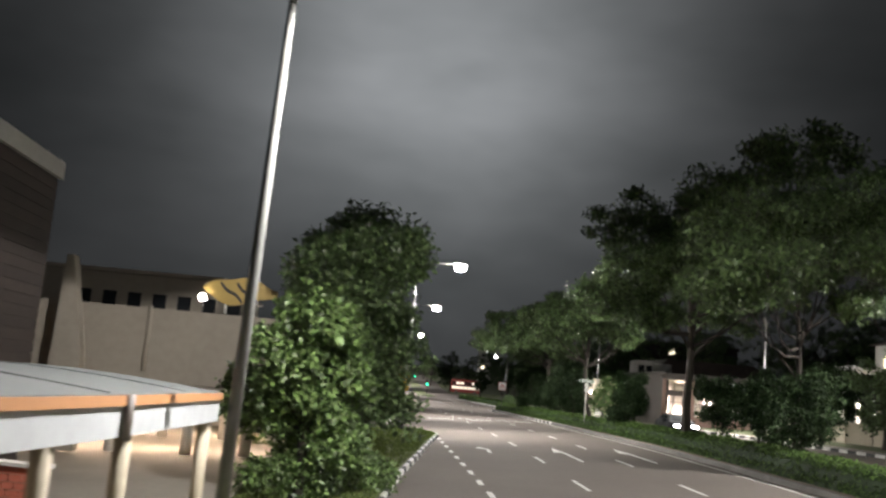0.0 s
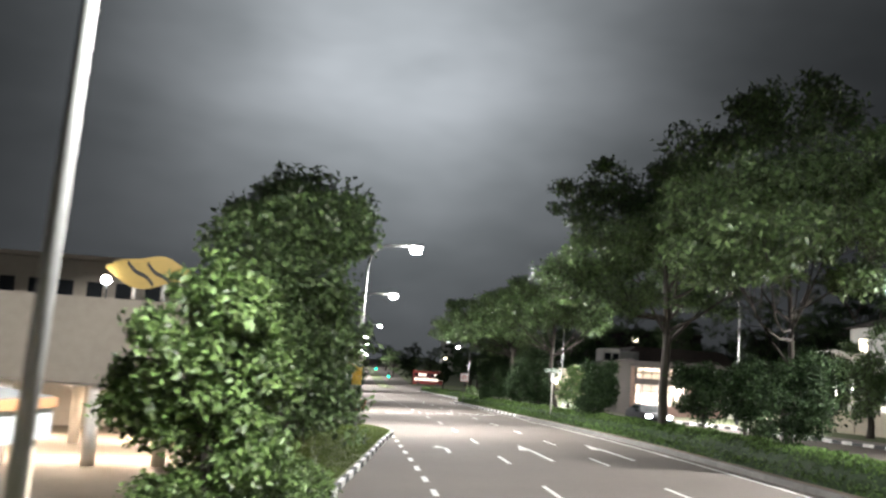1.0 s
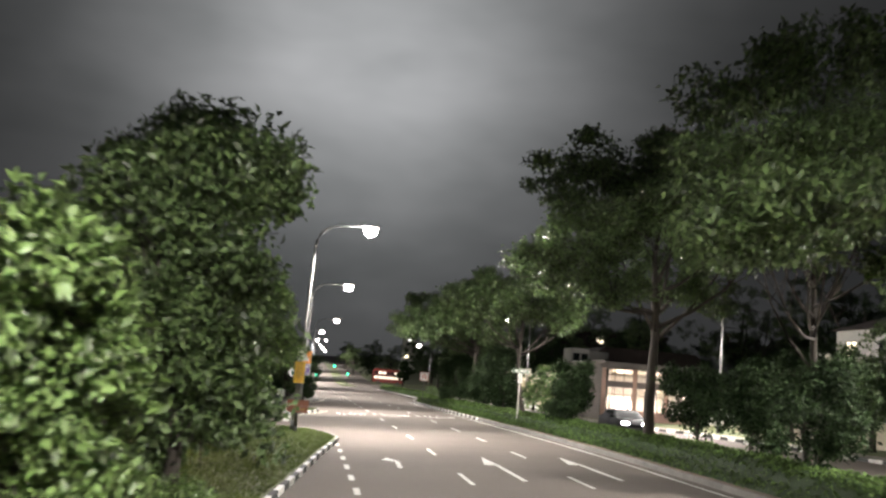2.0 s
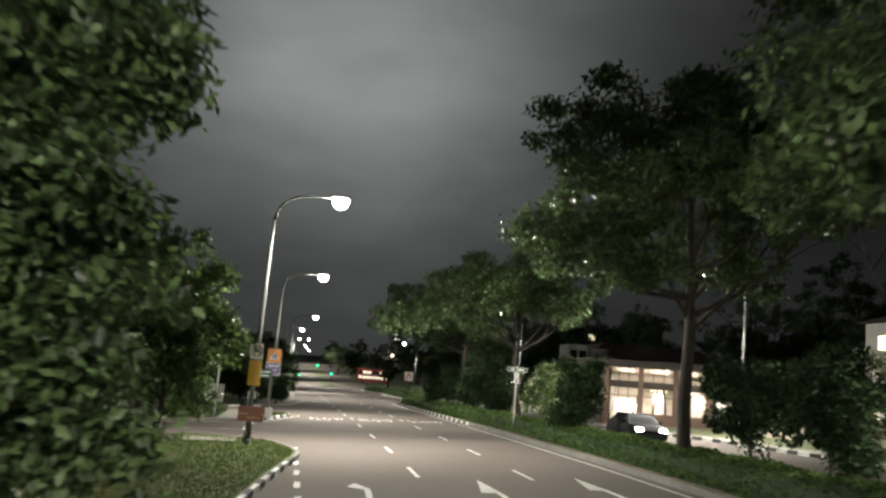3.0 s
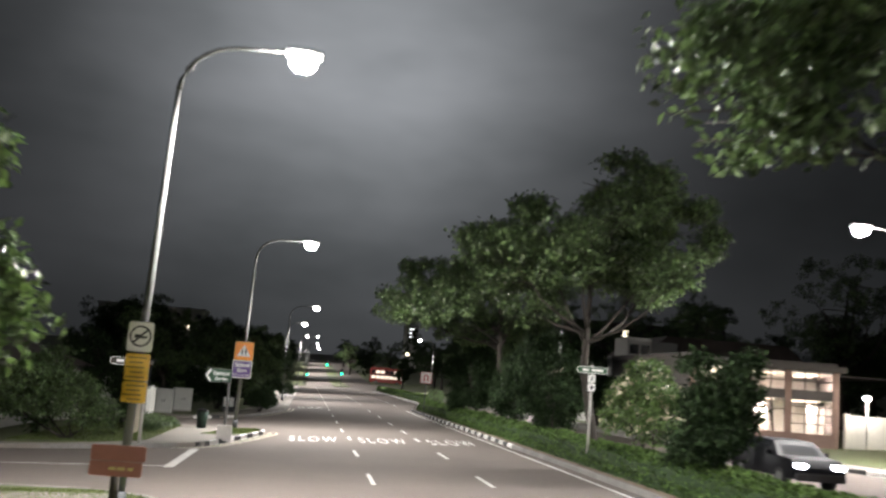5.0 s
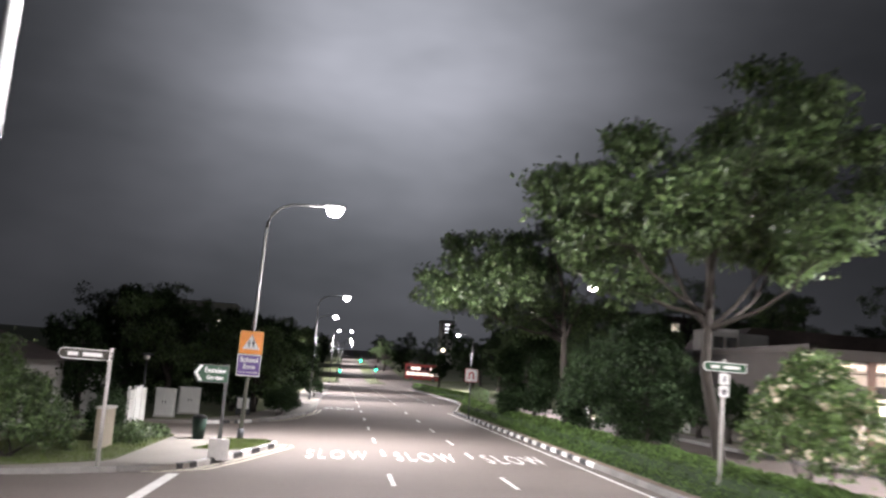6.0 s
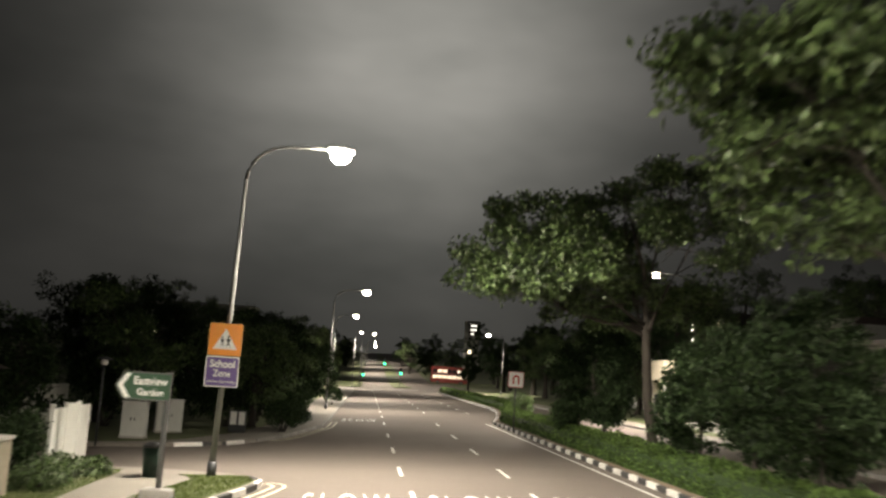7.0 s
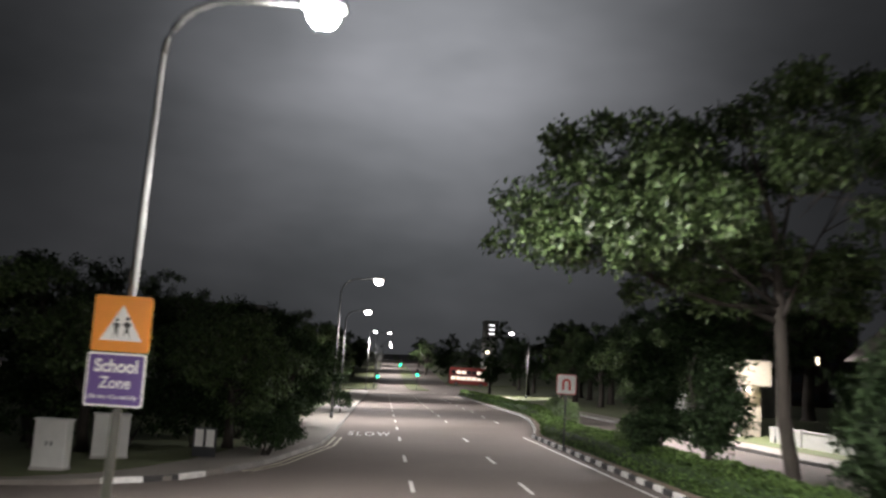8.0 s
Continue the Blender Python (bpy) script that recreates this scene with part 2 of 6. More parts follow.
def tube(bm, points, radii, seg=10, cap=True):
    rings = []
    pts = [Vector(p) for p in points]
    for i, p in enumerate(pts):
        d = (pts[min(i + 1, len(pts) - 1)] - pts[max(i - 1, 0)]).normalized()
        side = d.cross(Vector((0, 0, 1)) if abs(d.z) < 0.9 else Vector((1, 0, 0))).normalized()
        up = side.cross(d)
        r = radii[i] if isinstance(radii, (list, tuple)) else radii
        rings.append([bm.verts.new(p + side * (r * math.cos(a)) + up * (r * math.sin(a))) for a in (2 * math.pi * k / seg for k in range(seg))])
    for a, b in zip(rings, rings[1:]):
        for k in range(seg):
            f = bm.faces.new((a[k], a[(k + 1) % seg], b[(k + 1) % seg], b[k]))
            f.smooth = True
    if cap:
        bm.faces.new(rings[0][::-1])
        bm.faces.new(rings[-1])
    bmesh.ops.recalc_face_normals(bm, faces=bm.faces[:]) if len(bm.faces) < 400 else None
    return bm


def polygon(bm, points, depth):
    """A flat plate in the x-z plane, extruded along +y by depth."""
    a = [bm.verts.new((x, 0, z)) for x, z in points]
    b = [bm.verts.new((x, depth, z)) for x, z in points]
    bm.faces.new(a)
    bm.faces.new(b[::-1])
    for i in range(len(a)):
        j = (i + 1) % len(a)
        bm.faces.new((a[j], a[i], b[i], b[j]))
    bmesh.ops.recalc_face_normals(bm, faces=bm.faces[:])
    return bm


def rounded(w, h, r, n=4):
    pts = []
    for cx, cz, a0 in ((w / 2 - r, h / 2 - r, 0), (-w / 2 + r, h / 2 - r, 90), (-w / 2 + r, -h / 2 + r, 180), (w / 2 - r, -h / 2 + r, 270)):
        pts += [(cx + r * math.cos(radians(a0 + 90 * k / n)), cz + r * math.sin(radians(a0 + 90 * k / n))) for k in range(n + 1)]
    return pts


def circle(r, n=28):
    return [(r * math.cos(2 * math.pi * k / n), r * math.sin(2 * math.pi * k / n)) for k in range(n)]


def finish(bm, name, mats):
    me = bpy.data.meshes.new(name)
    bm.to_mesh(me)
    bm.free()
    for m in (mats if isinstance(mats, (list, tuple)) else [mats]):
        me.materials.append(m)
    return me


def part(name, bm, mat, parent, label="", at=None, turn=0):
    ob = new(name, finish(bm, name, mat))
    ob.parent = parent
    if at:
        ob.matrix_basis = pose(*at, 0, 0, turn)
    if label:
        ob["label"] = label
    return ob


def thing(name, at, label, category, group="", kind="", turn=0):
    ob = new(name)
    ob.matrix_world = pose(at[0], at[1], at[2] + fall(at[0]), 0, 0, turn)
    return tagged(ob, label, category, group, kind)


def solid(name, bm, mat, label="", category="", kind="", group="", at=None, turn=0):
    ob = new(name, finish(bm, name, mat))
    if at:
        ob.matrix_world = pose(*at, 0, 0, turn)
    return tagged(ob, label, category, group, kind)


def text_mesh(words, width, height, weight=0.0, spacing=1.0):
    """The words as a flat mesh in the x-z plane, scaled to the width and height, centred."""
    cu = bpy.data.curves.new("words", "FONT")
    cu.body, cu.offset, cu.align_x, cu.space_character = words, weight, "CENTER", spacing
    ob = new("words", cu)
    me = bpy.data.meshes.new_from_object(ob.evaluated_get(bpy.context.evaluated_depsgraph_get()))
    bpy.data.objects.remove(ob)
    co = np.array([v.co[:] for v in me.vertices])
    lo, hi = co.min(0), co.max(0)
    s = np.array([width / (hi[0] - lo[0]), height / (hi[1] - lo[1])])
    co2 = (co[:, :2] - (lo[:2] + hi[:2]) / 2) * s
    for v, (x, y) in zip(me.vertices, co2):
        v.co = (x, 0, y)
    return me


def words_on(parent, name, words, width, height, mat, at, weight=0.01):
    me = text_mesh(words, width, height, weight)
    me.materials.append(mat)
    ob = new(name, me)
    ob.parent = parent
    ob.matrix_basis = pose(*at)
    return ob


def plate(parent, name, points, mat, at, depth=0.004, label=""):
    return part(name, polygon(bmesh.new(), points, depth), mat, parent, label, at)


def rect(w, h):
    return [(-w / 2, -h / 2), (w / 2, -h / 2), (w / 2, h / 2), (-w / 2, h / 2)]


# ---- large structure ----
def strip(name, ys, left, right, top, mat, label, thick=0.0, category="", across=1, skip=0.0):
    """A sheet that follows the road, from left(y) to right(y) at height top(y); thick makes it a slab."""
    bm = bmesh.new()
    rows = []
    for y in ys:
        a, b = left(y), right(y)
        rows.append([bm.verts.new((a + (b - a) * k / across, y, top(y, a + (b - a) * k / across))) for k in range(across + 1)])
    for r, s in zip(rows, rows[1:]):
        for k in range(across):
            bm.faces.new((r[k], r[k + 1], s[k + 1], s[k]))
    if thick:
        edge = [r[-1] for r in rows] + rows[-1][-2::-1] + [r[0] for r in rows[-2::-1]] + rows[0][1:-1]
        low = [bm.verts.new(v.co - Vector((0, 0, thick))) for v in edge]
        for i in range(len(edge)):
            j = (i + 1) % len(edge)
            bm.faces.new((edge[i], low[i], low[j], edge[j]))
        bmesh.ops.recalc_face_normals(bm, faces=bm.faces[:])
    return solid(name, bm, mat, label, category, "structure")


def steps(a, b, n):
    return [a + (b - a) * i / n for i in range(n + 1)]


YS = steps(-60, 60, 40) + steps(64, 300, 40) + steps(310, 900, 40)
ground = strip("ground", [-1500] + YS + [1200, 2500], lambda y: -1800, lambda y: 1800, lambda y, x: gz(y, x) - 0.06, GRASS_SOIL, "dark open ground round the road at night", category="ground", across=120)
road = strip("road", YS, lambda y: -60, lambda y: 26.0, gz, ASPHALT, "worn grey asphalt dual carriageway with white lane markings", category="road", across=4)
KERB_H = 0.15


def island(name, ys, left, right, mat, label, category, top=KERB_H):
    return strip(name, ys, left, right, lambda y, x: gz(y, x) + top, mat, label, 0.25, category, across=6)


def ys_of(pairs, a, b, step=0.5):
    n = int((b - a) / step)
    return steps(a, b, n)


island("verge", ys_of(BAY, -30, 69.0), lambda y: -60, lambda y: lerp(BAY, y), GRASS_SOIL, "mown grass verge beside the bus bay", "grass verge")
island("pavement", ys_of(CORNER, 80.6, 96.6, 0.25), lambda y: -60, lambda y: lerp(CORNER, y), PAVING, "pale concrete pavement at a side road corner", "pavement")
island("pavement", ys_of(FARLEFT, 105, 265, 0.5), lambda y: -60, lambda y: lerp(FARLEFT, y), PAVING, "pale concrete pavement along the road", "pavement")
median = island("median", steps(-40, 243, 280), median_left, median_right, SOIL, "raised planted median with bare soil edge", "median")
island("pavement", steps(-40, 280, 160), opposite, lambda y: 90, PAVING, "pale concrete pavement across the road", "pavement")
island("verge", steps(284, 890, 60), lambda y: -60, lambda y: 1.1, GRASS_SOIL, "grass verge climbing the hill", "grass verge")
island("median", steps(284, 890, 60), lambda y: 8.7, lambda y: 12.5, GRASS_SOIL, "raised grass median on the hill", "median")
island("verge", steps(345, 890, 60), lambda y: 21.0, lambda y: 90, GRASS_SOIL, "grass verge across the hill road", "grass verge")

# ---- road markings ----
def ribbon(bm, pts, width, lift=0.006):
    """A painted line along points (x, y) on the road."""
    left, right = [], []
    for i, (x, y) in enumerate(pts):
        a, b = Vector(pts[max(i - 1, 0)]), Vector(pts[min(i + 1, len(pts) - 1)])
        d = (b - a).normalized()
        n = Vector((-d.y, d.x)) * width / 2
        left.append(bm.verts.new((x + n.x, y + n.y, gz(y, x + n.x) + lift)))
        right.append(bm.verts.new((x - n.x, y - n.y, gz(y, x - n.x) + lift)))
    for i in range(len(pts) - 1):
        bm.faces.new((left[i], right[i], right[i + 1], left[i + 1]))
    return bm


markings = thing("road_marking", (0, 0, 0), "white and yellow painted lines on the asphalt", "road marking", kind="structure")
DASHES = [18.4, 27.4, 36.4, 45.5, 54.7, 63.4, 71.8, 81, 96.5, 105.2, 114.6, 126.3, 135.8] + [145 + 9.5 * k for k in range(11)]
for lane in (3.62, 7.05):
    for y in DASHES:
        if lane > 7 and y > 128:
            continue
        part("lane_dash", ribbon(bmesh.new(), [(lane + bend(y), y), (lane + bend(y + 2.9), y + 2.9)], 0.13), PAINT, markings)
for lane in (3.75, 7.05):
    part("lane_dash", ribbon(bmesh.new(), [(lane, 90.2), (lane, 92.5)], 0.13), PAINT, markings)
for k in range(8):
    y = 146 + 9.5 * k
    part("lane_dash", ribbon(bmesh.new(), [(7.3, y), (7.3, y + 2.9)], 0.13), PAINT, markings)
    part("lane_dash", ribbon(bmesh.new(), [(11.0, y), (11.0, y + 2.9)], 0.13), PAINT, markings)
for k in range(18):
    y = 13.2 + 2.95 * k
    x = -0.12 + 0.0003 * (y - 36)
    part("bay_dash", ribbon(bmesh.new(), [(x, y), (x + 0.02, y + 1.3)], 0.16), PAINT, markings)
part("edge_line", ribbon(bmesh.new(), [(10.55 + bend(y), y) for y in steps(0, 131, 60)], 0.12), PAINT, markings)
part("stop_line", ribbon(bmesh.new(), [(-2.5, 75.2), (-2.5, 82.4)], 0.32), PAINT, markings)
part("side_road_line", ribbon(bmesh.new(), [(-2.3, 75.6), (-18, 75.2)], 0.13), PAINT, markings)
for off in (0.30, 0.62):
    pts = [(lerp(CORNER, y) + off, y - off * 0.15) for y in steps(82.6, 93.0, 26)]
    pts += [(-0.35 + off * math.cos(a) - 0.12 * (1 - math.cos(a)), 93.0 + (off + 0.35) * math.sin(a)) for a in steps(0.1, 1.45, 8)]
    part("yellow_line", ribbon(bmesh.new(), pts, 0.10), YELLOW_PAINT, markings)
    part("yellow_line", ribbon(bmesh.new(), [(lerp(FARLEFT, y) + off, y) for y in steps(110, 128, 24)], 0.10), YELLOW_PAINT, markings)
for x in (2.02, 5.25, 8.55):
    me = text_mesh("SLOW", 2.22, 3.3, 0.0, 1.35)
    for v in me.vertices:
        v.co = (v.co.x, v.co.z, 0)
    me.materials.append(PAINT)
    ob = new("slow_lettering", me)
    ob.parent = markings
    ob.matrix_basis = pose(x, 90.1, fall(x) + 0.007, 0, -SLOPE)
me = text_mesh("SLOW", 2.3, 3.2, 0.0, 1.35)
for v in me.vertices:
    v.co = (v.co.x, v.co.z, 0)
me.materials.append(PAINT)
ob = new("slow_lettering", me)
ob.parent = markings
ob.matrix_basis = pose(2.0, 131.4, fall(2.0) + 0.007, 0, -SLOPE)


def arrow(x, y0, length, turned):
    """A straight arrow with a barbed head that starts at y0, or a turning one."""
    bm = bmesh.new()
    b = bend(y0)
    ribbon(bm, [(x + b, y0), (x + b + 0.1, y0 + length * 0.62)], 0.16, 0.007)
    y1 = y0 + length * 0.6
    s = [(x + b + 0.1 - 0.08, y1), (x + b - 0.36, y1 + 0.05), (x + b + 0.1, y0 + length), (x + b + 0.1 + 0.08, y1)]
    if turned:
        s = [(x + b + 0.1 - 0.08, y1), (x + b - 0.4, y1 + 0.6), (x + b - 0.15, y0 + length), (x + b + 0.18, y1 + 0.2)]
    bm.faces.new([bm.verts.new((px, py, gz(py, px) + 0.007)) for px, py in s])
    bmesh.ops.recalc_face_normals(bm, faces=bm.faces[:])
    return bm


part("arrow", arrow(5.35, 46.8, 7.6, False), PAINT, markings)
part("arrow", arrow(8.58, 47.8, 7.8, False), PAINT, markings)
part("worn_arrow", arrow(1.9, 49.4, 3.4, True), PAINT, markings)
part("far_stop_line", ribbon(bmesh.new(), [(0.3, 256), (14.6, 256)], 0.35), PAINT, markings)
for k in range(9):
    y = 300 + 62 * k
    part("crossing_band", ribbon(bmesh.new(), [(-0.6, y), (8.5, y)], 0.5, 0.012), PAINT, markings)


# ---- kerbs ----
def stone_mesh(mat, name):
    bm = box(bmesh.new(), -0.5, -0.07, -0.12, 0.495, 0.07, 0.17)
    bmesh.ops.bevel(bm, geom=[e for e in bm.edges if all(v.co.z > 0.1 for v in e.verts)], offset=0.018, segments=1, affect="EDGES")
    return finish(bm, name, mat)


STONES = [stone_mesh(KERB_WHITE, "kerb_stone"), stone_mesh(KERB_BLACK, "kerb_stone"), stone_mesh(KERB_GREY, "kerb_stone")]


def kerb(points, label, plain=False, start=0, length=1.0):
    line = thing("kerb", (0, 0, 0), label, "kerb", kind="structure")
    pts = [Vector((x, y, gz(y, x))) for x, y in points]
    n = start
    dist = [0.0]
    for a, b in zip(pts, pts[1:]):
        dist.append(dist[-1] + (b - a).length)
    d = 0.0

    def at(s):
        k = max(0, min(len(pts) - 2, int(np.searchsorted(dist, s)) - 1))
        f = (s - dist[k]) / max(1e-6, dist[k + 1] - dist[k])
        return pts[k].lerp(pts[k + 1], f)

    while d + length <= dist[-1]:
        a, b = at(d), at(d + length)
        mid = (a + b) / 2
        ob = new("kerb_stone", STONES[2] if plain else STONES[n % 2])
        ob.parent = line
        flat = (b - a)
        ob.matrix_basis = Matrix.Translation(mid) @ Matrix.Rotation(math.atan2(flat.y, flat.x), 4, "Z") @ Matrix.Rotation(-math.asin(flat.z / flat.length), 4, "Y") @ Matrix.Diagonal((flat.length, 1, 1, 1))
        d += length
        n += 1
    return line


# ---- lamp posts ----
def lamp_post(x, y, height, arm=2.6, side=1, watts=LAMP_WATTS, label="tall galvanised street lamp, lit white", lens=None, lean=0.0, tilt=4.6, cone=160, edge=0.4, bowl=1.0):
    z = gz(y) + KERB_H
    post = thing("street_lamp", (x, y, z), label, "street lamp", group="street lamps")
    h = height - z
    post.matrix_world = post.matrix_world @ pose(0, 0, 0, 0, lean, 0)
    part("pole", tube(bmesh.new(), [(0, 0, 0), (0, 0, h * 0.5), (0, 0, h - 1.3)], [0.095, 0.075, 0.052], 12), STEEL, post)
    reach = min(1.25, arm * 0.6)
    curve = [(side * reach * (1 - math.cos(a)), 0, h - 1.3 + 1.1 * math.sin(a)) for a in steps(0, math.pi / 2, 7)] + [(side * arm, 0, h - 0.14)]
    part("arm", tube(bmesh.new(), curve, [0.06, 0.057, 0.053, 0.05, 0.047, 0.045, 0.042, 0.04, 0.038], 8), STEEL, post)
    part("base_collar", tube(bmesh.new(), [(0, 0, -0.05), (0, 0, 0.42)], 0.135, 12), DARK_STEEL, post, "dark painted base collar")
    head = bmesh.new()
    box(head, -0.42, -0.16, -0.06, 0.42, 0.16, 0.06, 0.03)
    hd = part("lamp_head", head, CABINET, post, "flat pale lamp head", (side * (arm + 0.35), 0, h - 0.14))
    bm = bmesh.new()
    # bowl larger and rounder than the real lens, its glare put into the shape
    tube(bm, [(0, 0, -0.38), (0, 0, -0.34), (0, 0, -0.24), (0, 0, -0.14), (0, 0, -0.062)], [r * bowl for r in (0.10, 0.21, 0.29, 0.31, 0.29)], 18)
    part("lens", bm, lens or LAMP_LENS, hd, "glowing white lens, enlarged for its glare")
    if watts:
        street_light(post.matrix_world @ Vector((side * (arm + 0.35), 0, h - 0.58)), watts, side, tilt, cone, edge)
    return post


lamp_post(-5.19, 21.3, 9.0, arm=2.6, lean=1.45, tilt=2.3, cone=179, edge=0.03, watts=LAMP_WATTS * 0.8)
lamp_post(-2.0, 64.5, 10.15, arm=2.15, lean=1.4, cone=178, edge=0.25, tilt=2.8)
lamp_post(-1.9, 93.95, 10.1, arm=2.35, lean=1.3, edge=0.6)
lamp_post(-0.9, 146, 10.3, arm=2.3, watts=LAMP_WATTS * 0.95, lens=LAMP_FAR)
lamp_post(-1.9, 181, 10.3, arm=2.0, watts=LAMP_WATTS * 1.5, lens=LAMP_FAR)
lamp_post(-0.6, 262, 11.7, arm=0.8, watts=LAMP_WATTS * 2.0, lens=LAMP_FAR, bowl=0.7)
lamp_post(0.5, 300, 13.2, arm=2.55, watts=LAMP_WATTS * 1.6, lens=LAMP_FAR, bowl=0.8)
for k in range(5):
    y = 330 + 70 * k
    lamp_post(0.7 + 0.004 * (y - 330), y, 10.6 + gz(y), arm=3.0, watts=LAMP_WATTS * 1.6 if k < 4 else 0, lens=LAMP_FAR, bowl=0.75)
lamp_post(25.2, 78.8, 9.65, arm=2.4, side=-1, cone=130, tilt=2.6, watts=LAMP_WATTS * 1.05, label="galvanised street lamp across the road, lit white")
lamp_post(24.3, 38, 9.3, arm=2.2, side=-1, cone=134, tilt=2.2, watts=LAMP_WATTS * 1.7, label="galvanised street lamp across the road, lit white")
lamp_post(23.8, 128.2, 10.45, arm=2.35, side=-1, lens=LAMP_FAR, cone=134, tilt=2.2, watts=LAMP_WATTS * 1.5, label="galvanised street lamp across the road, lit white")
lamp_post(25.0, 226.5, 10.3, arm=2.4, side=-1, lens=LAMP_FAR, cone=134, tilt=2.2, watts=LAMP_WATTS * 1.7, label="galvanised street lamp across the road, lit white")


# ---- plants ----
def leaf_cloud(points, normals, size, rng, ratio=0.55, bend_up=0.25):
    """Folded pointed leaves, one at each point; returns vertices and faces."""
    n = len(points)
    d = rng.normal(size=(n, 3)) + normals * 0.35
    d[:, 2] -= 0.25
    d /= np.linalg.norm(d, axis=1, keepdims=True)
    up = rng.normal(size=(n, 3)) * 0.38 + np.array([0, 0, 0.55]) + normals * 0.9
    side = np.cross(d, up)
    side /= np.linalg.norm(side, axis=1, keepdims=True) + 1e-9
    nrm = np.cross(side, d)
    s = size * rng.uniform(0.65, 1.35, size=(n, 1))
    w = s * ratio * 0.5
    a, tip = points, points + d * s - nrm * s * 0.12
    mid = points + d * s * 0.45
    l, r = mid + side * w + nrm * s * bend_up * 0.4, mid - side * w + nrm * s * bend_up * 0.4
    verts = np.stack([a, l, tip, r], 1).reshape(-1, 3)
    idx = np.arange(n)[:, None] * 4
    faces = np.concatenate([idx + np.array([[0, 2, 1]]), idx + np.array([[0, 3, 2]])], 1).reshape(-1, 3)
    return verts, faces


def raw_mesh(name, verts, faces, mat):
    me = bpy.data.meshes.new(name)
    me.vertices.add(len(verts))
    me.vertices.foreach_set("co", verts.astype(np.float32).ravel())
    k = faces.shape[1]
    me.loops.add(faces.size)
    me.loops.foreach_set("vertex_index", faces.astype(np.int32).ravel())
    me.polygons.add(len(faces))
    me.polygons.foreach_set("loop_start", np.arange(0, faces.size, k, dtype=np.int32))
    me.update(calc_edges=True)
    me.materials.append(mat)
    return me


def crown_points(blobs, count, rng, clump=34, spread=0.34):
    """Clumps of leaves over the shells of several ellipsoids."""
    weights = np.array([b[3] * b[4] + b[4] * b[5] + b[3] * b[5] for b in blobs])
    pick = rng.choice(len(blobs), size=max(1, count // clump), p=weights / weights.sum())
    b = np.array(blobs)[pick]
    u = rng.normal(size=(len(pick), 3))
    u /= np.linalg.norm(u, axis=1, keepdims=True)
    u[:, 2] = np.where(u[:, 2] < -0.55, -u[:, 2], u[:, 2])
    rad = rng.uniform(0.55, 1.06, size=(len(pick), 1)) ** 0.6
    centre = b[:, :3] + u * rad * b[:, 3:6]
    ball = rng.normal(size=(len(pick) * clump, 3))
    ball *= rng.uniform(0.7, 1.25, size=(len(ball), 1)) / np.linalg.norm(ball, axis=1, keepdims=True)
    swell = np.repeat(rng.uniform(0.75, 1.5, size=(len(pick), 1)), clump, 0)
    pts = np.repeat(centre, clump, 0) + ball * swell * np.array([spread, spread, spread * 0.75])
    return pts, ball * 0.75 + np.repeat(u, clump, 0) * 0.4


